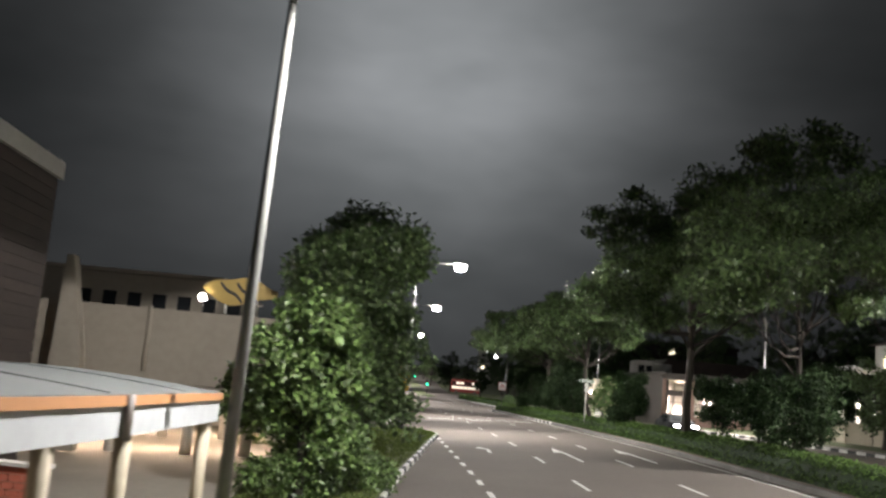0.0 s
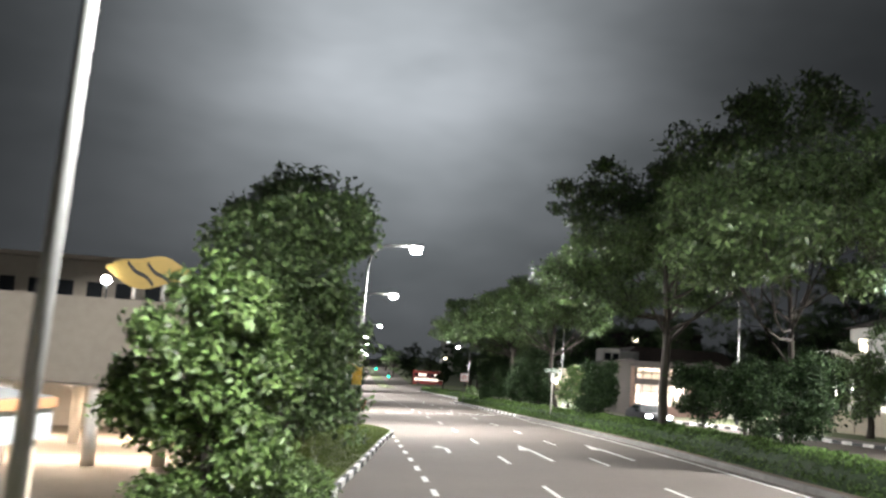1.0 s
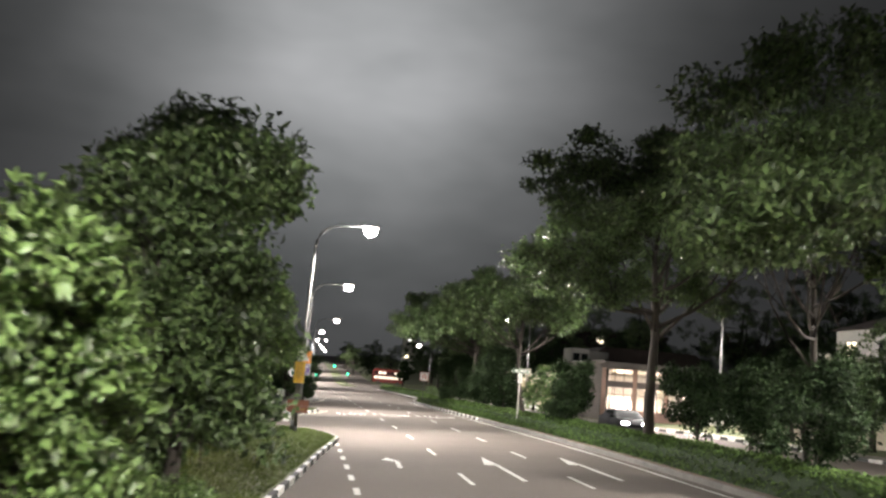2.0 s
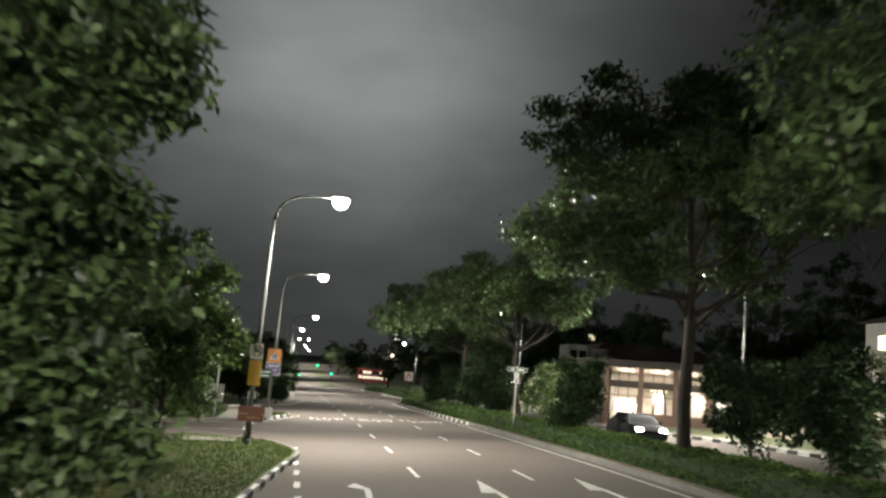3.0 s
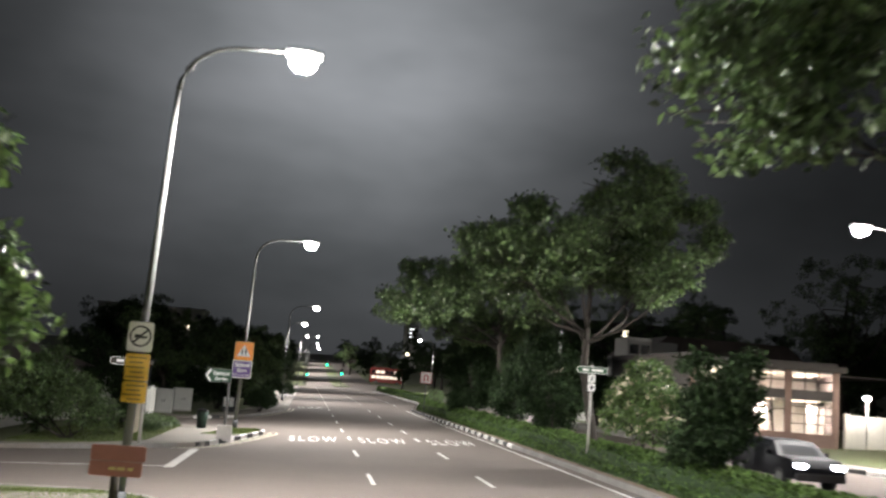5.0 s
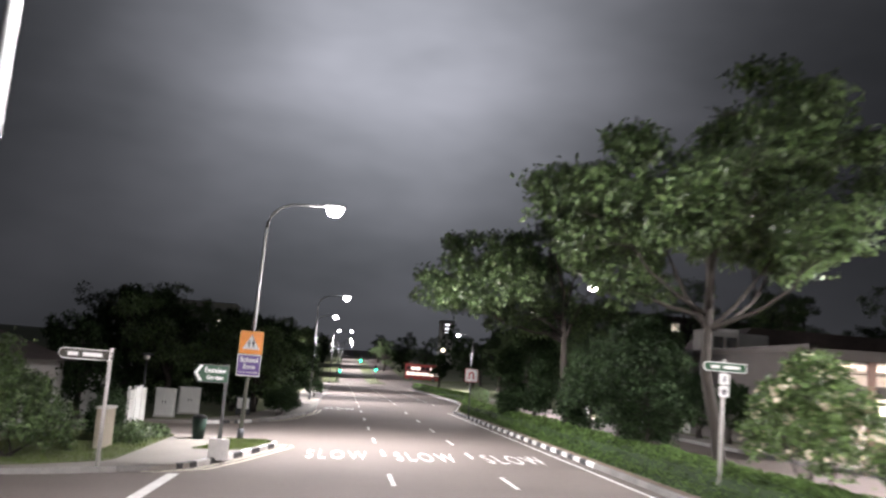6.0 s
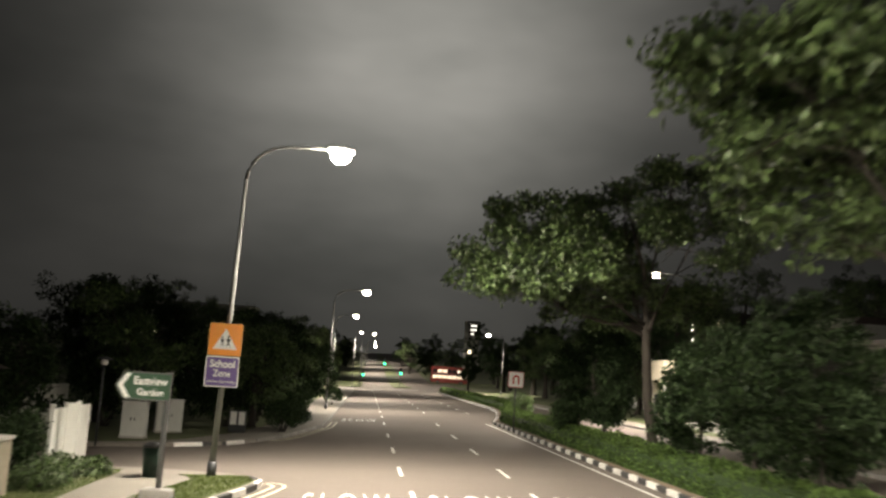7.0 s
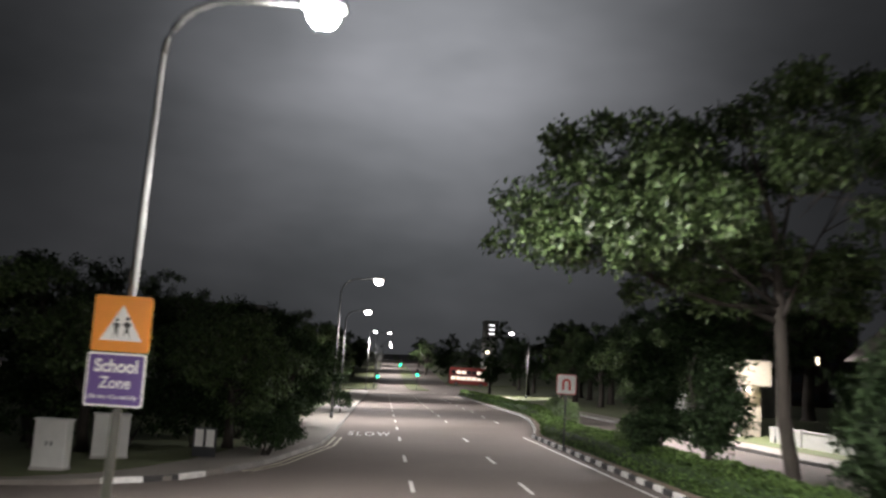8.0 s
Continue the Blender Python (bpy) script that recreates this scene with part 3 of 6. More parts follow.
def tree(x, y, trunk_h, trunk_r, blobs, leaves, size, mat, seed, label, top=KERB_H, lean=(0, 0), clump=44, spread=0.34, kind_name="tree", group="", tuft=(0.24, 0.46)):
    """blobs: ellipsoids (x, y, z, rx, ry, rz) from the tree's foot."""
    rng = np.random.default_rng(seed)
    z0 = gz(y) + top
    t = thing(kind_name, (x, y, z0 - 0.05), label, kind_name, group=group)
    fork = Vector((lean[0], lean[1], trunk_h))
    top_z = max(b[2] for b in blobs)
    crown_mid = sum((Vector(b[:3]) for b in blobs), Vector()) / len(blobs)
    tip = Vector((crown_mid.x * 0.5 + lean[0], crown_mid.y * 0.5 + lean[1], top_z))
    knee = fork.lerp(tip, 0.45) + Vector((rng.normal() * 0.3, rng.normal() * 0.3, 0))
    bm = bmesh.new()
    line = [Vector((0, 0, 0)), Vector((0.02, 0, 0.35)), fork * 0.5 + Vector((rng.normal() * 0.08, rng.normal() * 0.08, 0)), fork, knee, tip]
    tube(bm, line, [trunk_r * 1.45, trunk_r * 1.08, trunk_r * 0.95, trunk_r * 0.82, trunk_r * 0.5, trunk_r * 0.12], 12)
    part("trunk", bm, BARK, t, "rough brown trunk")
    for b in blobs:
        end = Vector(b[:3]) + Vector((0, 0, b[5] * 0.35))
        share = rng.uniform(0.0, 0.75) if end.z > trunk_h + 1 else 0.0
        start = fork.lerp(knee, share)
        out = end - start
        bow = Vector((rng.normal() * 0.3, rng.normal() * 0.3, -0.12 * out.length))
        spine = [start, start + out * 0.28 + bow * 0.7, start + out * 0.55 + bow, start + out * 0.8 + bow * 0.5, end]
        bm = tube(bmesh.new(), spine, [trunk_r * f for f in (0.42, 0.32, 0.22, 0.13, 0.05)], 8)
        limb = part("limb", bm, BARK, t)
        tw = bmesh.new()
        for _ in range(7):
            u = Vector(rng.normal(size=3)).normalized()
            s = spine[2].lerp(end, rng.uniform(0, 1))
            e = Vector(b[:3]) + Vector((u.x * b[3], u.y * b[4], u.z * b[5])) * 0.8
            tube(tw, [s, s.lerp(e, 0.5) + Vector((0, 0, 0.12)), e], [trunk_r * 0.12, trunk_r * 0.08, 0.01], 5)
        part("branchwork", tw, BARK, limb)["kind"] = "stuff"
    tufts = []
    for b in blobs:
        for _ in range(9 if tuft[0] > 0.2 else 15):
            u = rng.normal(size=3)
            u *= rng.uniform(0.5, 0.98) / np.linalg.norm(u)
            s = rng.uniform(*tuft)
            tufts.append((b[0] + u[0] * b[3], b[1] + u[1] * b[4], b[2] + u[2] * b[5], b[3] * s, b[4] * s, max(0.35, b[5] * s)))
    pts, nrm = crown_points(tufts, leaves, rng, clump, spread)
    v, f = leaf_cloud(pts, nrm, size, rng)
    ob = new("crown", raw_mesh("crown", v, f, mat))
    ob.parent = t
    ob["label"] = "uneven leafy crown"
    return t


def shrub(x, y, blobs, leaves, size, mat, seed, label, top=KERB_H, name="shrub", flowers=0):
    rng = np.random.default_rng(seed)
    t = thing(name, (x, y, gz(y) + top - 0.03), label, name)
    stems = bmesh.new()
    for b in blobs:
        for _ in range(4):
            a = rng.normal(size=2) * 0.1
            tube(stems, [(a[0], a[1], 0), (b[0] * 0.5, b[1] * 0.5, b[2] * 0.5), (b[0] + rng.normal() * b[3] * 0.4, b[1] + rng.normal() * b[4] * 0.4, b[2] + b[5] * 0.4)], [0.03, 0.02, 0.008], 5)
    part("undergrowth", stems, BARK, t)["kind"] = "stuff"
    pts, nrm = crown_points(blobs, leaves, rng, 14, 0.16)
    pts[:, 2] = np.maximum(pts[:, 2], 0.03)
    v, f = leaf_cloud(pts, nrm, size, rng)
    ob = new("foliage", raw_mesh("foliage", v, f, mat))
    ob.parent = t
    if flowers:
        pts, nrm = crown_points(blobs, flowers, rng, 5, 0.12)
        v, f = leaf_cloud(pts, nrm, 0.15, rng, 0.95)
        ob = new("blossoms", raw_mesh("blossoms", v, f, FLOWER))
        ob.parent = t
        ob["label"] = "pale blossoms"
    return t


# trees beside the bus bay
tree(-5.0, 31.2, 1.6, 0.13, [(-0.6, -0.4, 2.9, 1.3, 1.4, 1.0), (0.6, 0.2, 2.5, 1.1, 1.3, 1.0), (-1.2, 0.9, 1.9, 1.1, 1.3, 0.7), (0.2, -0.3, 3.8, 1.0, 1.1, 0.8), (0.3, 0.4, 1.4, 1.2, 1.3, 0.7)],
     15500, 0.18, LEAF_BRIGHT, 11, "bushy young tree with glossy leaves on a grass verge", group="verge trees", spread=0.24, clump=20, tuft=(0.14, 0.30))
tree(-4.1, 38.8, 2.0, 0.16, [(-0.6, 0, 6.6, 2.0, 2.2, 1.8), (0.6, 0.2, 5.0, 1.5, 1.9, 1.6), (-1.4, -0.3, 4.6, 1.7, 1.8, 1.6), (0.5, -0.6, 3.2, 1.5, 1.7, 1.3), (-0.8, 0.6, 2.4, 1.7, 1.7, 1.2), (0.0, 0.2, 6.9, 1.8, 1.8, 1.3), (-1.5, 0, 6.0, 1.4, 1.5, 1.2), (0.6, 0.3, 6.8, 1.2, 1.4, 1.2), (0.7, 0, 4.0, 1.4, 1.5, 1.2), (0.4, 0.2, 1.6, 1.5, 1.5, 1.0), (-1.2, 0.2, 1.5, 1.5, 1.5, 1.0)],
     25000, 0.20, LEAF, 12, "tall dense leafy tree on a grass verge", group="verge trees", spread=0.30, clump=20, tuft=(0.13, 0.28))
tree(-5.6, 45.5, 2.0, 0.14, [(0, 0, 4.8, 1.9, 1.9, 1.6), (-1.0, 0.4, 3.2, 1.7, 1.8, 1.4), (0.9, -0.4, 3.1, 1.4, 1.6, 1.3)],
     12000, 0.17, LEAF, 13, "dense leafy tree on a grass verge", group="verge trees", spread=0.34)
tree(-4.3, 56.8, 1.5, 0.10, [(0.2, 0, 4.8, 1.6, 1.5, 1.5), (1.2, 0.1, 3.6, 1.2, 1.3, 1.2), (-2.2, 0.3, 4.2, 1.6, 1.6, 1.5), (-3.8, 0.5, 3.6, 1.7, 1.6, 1.7), (-1.2, 0.1, 5.9, 1.4, 1.4, 1.0), (-2.0, 0.4, 2.2, 1.6, 1.5, 1.1), (-0.7, 0.2, 3.2, 1.4, 1.4, 1.2), (0.2, 0, 5.9, 1.0, 1.1, 0.9), (0.5, 0, 2.3, 1.1, 1.1, 0.8)],
     21000, 0.18, LEAF_BRIGHT, 14, "slim leafy tree near a road sign", group="verge trees", spread=0.26, clump=22, tuft=(0.14, 0.30))
# trees on the median
tree(13.2, 45.8, 3.4, 0.13, [(-3.9, -4.8, 7, 2.6, 2.6, 1.5), (-5.7, -7.3, 6.2, 1.7, 1.9, 1.1), (-0.9, -2.5, 8, 3, 3, 1.8), (-2.5, -0.7, 7.6, 2.6, 2.4, 1.5), (0.9, -4.8, 7, 2.4, 2.6, 1.5), (-4.8, -4.4, 9.2, 2.2, 2.2, 1.3), (1.7, -0.1, 8.6, 2.6, 2.6, 1.6), (0.2, -4.1, 9.3, 2.8, 2.8, 1.6), (-5.1, -8.8, 6.4, 1.8, 1.6, 0.8), (-1.0, -3.0, 11.0, 3.0, 3.0, 1.6)],
     42050, 0.21, LEAF, 21, "wide spreading tree leaning over the planted median", group="median trees", lean=(-0.2, -0.4), spread=0.36, tuft=(0.15, 0.34))
tree(12.1, 56.2, 4.6, 0.22, [(-2.4, -1.2, 6.6, 1.8, 1.8, 0.9), (2.0, 1.6, 6.8, 1.9, 1.9, 0.9), (-3.2, 0, 8.6, 2.6, 2.8, 1.6), (0, 1.8, 9.6, 3.2, 3.0, 2.0), (2.8, -0.6, 8.8, 2.8, 2.8, 1.7), (-1.2, -2.4, 9.2, 2.6, 2.4, 1.6), (0.6, 0.2, 11.2, 2.8, 2.8, 1.5), (-4.6, 1.2, 7.2, 1.6, 1.9, 1.0), (-2.6, 0.5, 11.2, 2.8, 2.6, 1.5), (1.6, 0.5, 12.2, 3.2, 2.8, 1.6), (5.2, 1.0, 12.0, 2.8, 2.6, 1.6), (3.4, 1.0, 11.2, 2.8, 2.8, 1.7), (5.0, -0.5, 9.4, 2.4, 2.4, 1.5)],
     66700, 0.21, LEAF, 22, "wide spreading tree on the planted median", group="median trees", lean=(0.1, 0.1), spread=0.36, tuft=(0.15, 0.34))
tree(12.6, 80.4, 3.4, 0.18, [(-2.6, 1.4, 6.4, 1.7, 1.7, 0.9), (1.8, -1.6, 7.4, 1.9, 1.8, 1.0), (2.6, 1.8, 7.2, 1.8, 1.8, 1.0), (-4.0, -0.6, 7.4, 2.2, 2.2, 1.3), (-2.2, 0.6, 9.0, 2.6, 2.6, 1.6), (0.6, -1.0, 10.0, 2.8, 2.6, 1.7), (2.8, 0.8, 8.8, 2.6, 2.6, 1.6), (-1.4, -2.0, 7.6, 2.2, 2.0, 1.2), (0.4, 2.4, 8.4, 2.6, 2.2, 1.5)],
     43500, 0.21, LEAF, 23, "wide spreading tree on the planted median", group="median trees", lean=(-0.6, 0), spread=0.36, tuft=(0.15, 0.34))
tree(13.55, 102.6, 4.6, 0.20, [(1.8, 1.2, 6.2, 1.8, 1.8, 1.1), (-0.6, 1.0, 6.2, 1.9, 1.8, 1.0), (-2.8, 0.6, 5.9, 1.8, 1.7, 0.9), (-5.9, -0.8, 6.3, 1.4, 1.5, 0.8), (-6.8, 0.4, 7.1, 2.0, 2.0, 1.4), (-4.4, 0.2, 8.8, 2.4, 2.4, 1.6), (-1.4, 0.6, 9.4, 2.6, 2.6, 1.6), (1.4, -0.4, 8.6, 2.4, 2.4, 1.6), (-3.8, -1.6, 6.9, 2.2, 1.9, 1.1), (-1.6, 2.2, 7.4, 2.4, 2.2, 1.3), (-5.4, 1.4, 8.9, 1.5, 1.5, 1.0), (0.6, 0.6, 10.8, 2.6, 2.4, 1.5)],
     40000, 0.21, LEAF, 24, "wide spreading tree on the planted median", group="median trees", lean=(-0.45, 0), spread=0.36, tuft=(0.15, 0.34))
# this and the small median trees have their shade in the leaf colour
tree(12.7, 106.9, 1.0, 0.13, [(0, 0, 2.5, 1.2, 1.2, 1.5), (0.2, 0.3, 4.0, 1.1, 1.1, 1.2), (-0.3, 0, 5.2, 0.8, 0.8, 0.8)], 12000, 0.16, LEAF_SHADED, 25, "dense upright tree at the median edge, shade in its leaf colour", group="median trees")
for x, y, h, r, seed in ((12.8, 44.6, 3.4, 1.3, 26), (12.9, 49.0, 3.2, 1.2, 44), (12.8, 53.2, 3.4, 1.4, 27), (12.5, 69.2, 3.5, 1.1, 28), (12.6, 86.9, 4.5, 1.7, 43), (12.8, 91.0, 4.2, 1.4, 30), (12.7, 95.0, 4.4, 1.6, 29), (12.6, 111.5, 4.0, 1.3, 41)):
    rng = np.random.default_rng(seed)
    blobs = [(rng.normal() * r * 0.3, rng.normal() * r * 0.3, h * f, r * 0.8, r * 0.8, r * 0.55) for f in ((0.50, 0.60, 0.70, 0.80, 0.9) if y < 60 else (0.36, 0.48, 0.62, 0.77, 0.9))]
    tree(x, y, h * 0.4, 0.06, blobs, 8500 if y < 60 else 12000, 0.16, LEAF_SHADED, seed, "small bushy tree rising from the median hedge", group="median shrubs", spread=0.24)
# trees across the road and along the far pavements
FAR_TREES = [(28.5, 116, 7.5, 3.2, 31), (27.0, 131, 8.5, 3.4, 32), (30.0, 146, 9.5, 4.0, 33), (26.5, 160, 9.0, 3.6, 34), (27.5, 186, 9.5, 4.0, 35), (29.0, 208, 10.5, 4.4, 36),
             (36, 238, 11, 5, 37), (26.3, 71.5, 5.8, 2.3, 38), (26.6, 64.0, 5.4, 2.2, 39), (27.5, 76.5, 4.6, 1.8, 40), (36, 104, 10, 4.5, 45), (38, 122, 11, 5, 46), (40, 84, 11, 5.0, 47), (42, 62, 10, 4.6, 48),
             (-5.2, 124, 7.2, 3.0, 51), (-4.8, 131.5, 6.6, 2.7, 52), (-6.5, 139, 7.6, 3.2, 53), (-4.6, 158, 8.0, 3.0, 54), (-6.0, 172, 8.4, 3.4, 55), (-5.5, 196, 9.0, 3.4, 56), (-6.0, 228, 9.5, 3.8, 57), (-12, 119, 8.0, 3.6, 58), (-15, 132, 9, 4, 59),
             (-9.5, 86.5, 3.4, 1.7, 60), (36, 312, 11, 4.6, 61), (34, 276, 11, 5, 62), (-8, 300, 10, 4.4, 63), (-9, 350, 11, 4.8, 64), (22, 360, 11, 5, 65), (-8, 420, 11, 5, 66), (19, 440, 11, 5, 67)]
FAR_TREES += [(34, 44, 12, 5, 101), (33, 66, 12.5, 5, 102), (44, 74, 13, 5.5, 103), (46, 96, 14, 6, 104), (45, 118, 14, 6, 105), (33, 128, 11, 4.6, 106), (33, 158, 11, 4.6, 107), (38, 190, 12, 5, 108), (34, 222, 12, 5, 109), (44, 146, 13, 5.5, 110),
              (-3.6, 117.5, 5.6, 2.2, 111), (-3.4, 127.5, 6.2, 2.4, 112), (-3.2, 135.0, 6.4, 2.4, 113), (-8.5, 114.5, 6.5, 3.0, 114), (-11, 104, 5.0, 2.4, 115), (-3.4, 150, 6.6, 2.4, 117), (-13, 150, 9, 4, 118), (-12, 180, 10, 4.4, 119), (-11, 76.5, 4.0, 2.0, 120),
              (27.0, 128, 6.5, 2.6, 122), (21.6, 144.0, 7.0, 2.8, 123), (22.2, 111.5, 5.6, 1.7, 128), (29, 60, 6.5, 2.8, 124), (27.5, 52, 6.0, 2.6, 125), (26.5, 150, 7, 3, 126), (21.8, 250, 7, 2.2, 127),
              (33, 118, 12, 4.8, 131), (32, 138, 12.5, 5, 132), (31, 152, 12, 5, 133), (31, 170, 12, 5, 134), (32, 200, 13, 5.4, 135), (31, 230, 13, 5.4, 136), (29, 252, 12, 5, 137), (40, 160, 15, 6, 138), (34, 92.5, 12.5, 5, 139), (37, 110, 14, 5.6, 140), (-16, 160, 11, 5, 141), (-14, 205, 12, 5, 142), (-12, 245, 12, 5, 143)]
FAR_TREES += [(-7, 385, 12, 5, 151), (-7.5, 470, 13, 5.5, 152), (17, 405, 12, 5, 153), (17.5, 490, 13, 5.5, 154), (-14, 430, 14, 6, 155), (27, 430, 14, 6, 156), (40, 350, 14, 6, 157), (-16, 330, 12, 5, 158), (30, 380, 13, 5.5, 159)]
# none stands inside the buildings
FAR_TREES = [(x + 18 if 26 <= x <= 43 and 82 < y < 134 else x + 12 if 26 <= x < 40 and 134 <= y < 147 else x, y, h, r, seed) for x, y, h, r, seed in FAR_TREES]
for x, y, h, r, seed in FAR_TREES:
    rng = np.random.default_rng(seed)
    blobs = [(rng.normal() * r * 0.35, rng.normal() * r * 0.35, h * f, r * rng.uniform(0.5, 0.72), r * rng.uniform(0.5, 0.72), r * rng.uniform(0.38, 0.55)) for f in (0.45, 0.58, 0.7, 0.82, 0.62, 0.36)]
    # two in three take the dimmed leaf, its darkness painted in
    tree(x, y, h * 0.28, 0.035 * h, blobs, int(1500 * h * (1.0 if y < 200 else 0.5)), 0.19 if y < 200 else 0.3, LEAF_SHADED if seed % 3 else LEAF, seed, "dark leafy roadside tree at night", group="roadside trees", spread=0.3)
# shrubs
for x, y, s, seed in ((12.9, 75.9, 1.0, 71),):
    shrub(x, y, [(0, 0, 2.5 * s, 0.95, 1.0, 1.3 * s), (0.2, -1.3, 1.8 * s, 0.9, 0.9, 1.2 * s), (-0.2, 1.2, 1.9 * s, 0.9, 0.9, 1.2 * s), (0.3, 0.4, 3.2 * s, 0.6, 0.7, 0.6 * s)], 8500, 0.15, LEAF_BRIGHT if y < 100 else LEAF_SHADED, seed, "tall flowering shrub with pale blossoms on the median", flowers=620)
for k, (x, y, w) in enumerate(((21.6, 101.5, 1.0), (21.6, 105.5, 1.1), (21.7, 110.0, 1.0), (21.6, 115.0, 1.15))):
    # shade before the wing painted in through the dimmed leaf
    shrub(x, y, [(0, 0, 1.5, 0.75, 1.7, 1.3 * w), (0.1, 0.8, 2.3 * w, 0.6, 1.1, 0.9 * w), (0, -1.0, 2.1, 0.6, 0.9, 0.8)], 5200, 0.15, LEAF_SHADED, 160 + k, "tall shrub in front of the pale wing wall, shade in its leaf colour")
shrub(-6.7, 91.6, [(0, 0, 0.8, 0.6, 0.9, 0.8), (0, 0.9, 1.1, 0.5, 0.7, 0.7)], 3600, 0.13, LEAF_SHADED, 166, "dark leafy shrub between a wall pier and a gate")
shrub(-7.6, 84.0, [(0, 0, 1.3, 1.3, 1.2, 1.2), (-1.6, 0.2, 1.6, 1.4, 1.2, 1.4), (0.9, 0.8, 0.8, 0.9, 0.9, 0.8), (-3.2, 0.6, 1.4, 1.3, 1.3, 1.2)], 11000, 0.15, LEAF, 68, "tall unkempt bushes behind the pavement corner")
shrub(-1.75, 114.6, [(0, 0, 0.8, 0.8, 0.9, 0.75), (0.3, 1.8, 0.8, 0.75, 0.9, 0.7), (0.5, 3.6, 0.75, 0.6, 0.9, 0.6)], 6500, 0.12, LEAF_SHADED, 73, "dark clipped roadside shrubs on the pavement")
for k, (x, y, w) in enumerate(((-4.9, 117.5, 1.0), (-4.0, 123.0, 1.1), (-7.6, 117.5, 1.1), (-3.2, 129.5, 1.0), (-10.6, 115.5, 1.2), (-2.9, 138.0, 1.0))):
    # gloom under the trees painted in through the dimmed leaf
    shrub(x, y, [(0, 0, 1.1 * w, 1.3 * w, 1.5, 1.1 * w), (0.6, 1.4, 1.6 * w, 1.1 * w, 1.2, 1.0 * w), (-1.0, 0.6, 1.9 * w, 1.2 * w, 1.2, 1.0 * w)], 6000, 0.16, LEAF_SHADED, 170 + k, "dense undergrowth below the roadside trees, shade in its leaf colour")
shrub(-0.75, 156.5, [(0, 0, 0.9, 0.9, 1.0, 0.8)], 2600, 0.13, LEAF_SHADED, 74, "dark rounded shrub beside a lamp post")
shrub(-4.4, 53.0, [(0, 0, 0.5, 0.6, 0.6, 0.45), (-0.7, 0.4, 0.45, 0.6, 0.6, 0.4)], 2600, 0.10, LEAF_SHADED, 75, "low shrub on the grass verge")
shrub(-6.4, 64.0, [(0, 0, 0.5, 0.8, 0.5, 0.5), (-1.3, 0.3, 0.55, 0.9, 0.5, 0.5)], 2800, 0.10, LEAF, 76, "low hedge at the verge corner")
shrub(-5.5, 90.4, [(0, 0, 0.25, 0.6, 0.9, 0.3), (-0.2, 1.9, 0.3, 0.5, 1.0, 0.35), (0.3, 3.3, 0.2, 0.5, 0.8, 0.25)], 4200, 0.11, LEAF, 77, "unkempt low shrubs in front of white cabinets")
shrub(-4.0, 33.6, [(0, 0, 0.35, 1.3, 1.2, 0.5), (0.3, 2.4, 0.3, 1.0, 1.3, 0.45), (-1.2, -2.0, 0.35, 1.2, 1.2, 0.5), (-0.4, 5.2, 0.3, 1.1, 1.4, 0.4)], 9000, 0.12, LEAF_BRIGHT, 78, "low leafy ground cover under the verge trees")
for k, (x, y) in enumerate(((12.6, 115.0), (13.8, 135.5), (15.4, 148))):
    shrub(x, y, [(0, 0, 1.1, 0.8, 0.8, 0.7), (0.2, 0.8, 0.8, 0.7, 0.7, 0.6)], 2400, 0.12, LEAF, 80 + k, "small leafy shrub rising from the median hedge")


def hedge(y0, y1, seed, count, size):
    """Dense low planting along the median between two places of the road."""
    rng = np.random.default_rng(seed)
    t = thing("hedge", (0, 0, 0), "dense low green hedge along the median", "hedge", group="median hedge")
    bm = bmesh.new()
    ys = steps(y0, y1, max(2, int((y1 - y0) / 0.6)))
    rows = []

    def span(y):
        return median_left(y) + 0.45, median_right(y) - 0.45

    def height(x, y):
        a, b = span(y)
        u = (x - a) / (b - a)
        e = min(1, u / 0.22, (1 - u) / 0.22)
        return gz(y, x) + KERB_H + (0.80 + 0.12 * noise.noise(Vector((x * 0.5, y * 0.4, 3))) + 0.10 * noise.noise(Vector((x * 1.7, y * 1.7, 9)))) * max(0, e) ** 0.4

    # dark sheet under the leaves stands in for the shade inside the hedge
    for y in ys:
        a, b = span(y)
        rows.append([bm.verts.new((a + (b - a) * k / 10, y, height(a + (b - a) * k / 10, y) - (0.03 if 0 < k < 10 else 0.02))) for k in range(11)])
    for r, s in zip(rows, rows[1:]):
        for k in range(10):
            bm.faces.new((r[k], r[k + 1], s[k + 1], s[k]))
    part("shade_sheet", bm, LEAF_SHADED, t)
    y = rng.uniform(y0, y1, count)
    u = rng.beta(0.75, 0.85, count)
    pts = np.empty((count, 3))
    for i in range(count):
        a, b = span(y[i])
        x = a + (b - a) * u[i]
        top = height(x, y[i])
        foot = gz(y[i], x) + KERB_H
        pts[i] = (x + rng.normal() * 0.05, y[i], top - abs(rng.normal()) * 0.05 if 0.12 < u[i] < 0.88 else rng.uniform(foot, max(top, foot + 0.3)))
    v, f = leaf_cloud(pts, np.tile([0, 0, 0.8], (count, 1)), size, rng, 0.6)
    ob = new("foliage", raw_mesh("foliage", v, f, LEAF_HEDGE))
    ob.parent = t
    return t


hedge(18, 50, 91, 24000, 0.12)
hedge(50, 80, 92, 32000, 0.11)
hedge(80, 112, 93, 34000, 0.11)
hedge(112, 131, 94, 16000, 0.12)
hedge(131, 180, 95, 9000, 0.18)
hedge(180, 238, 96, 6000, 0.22)


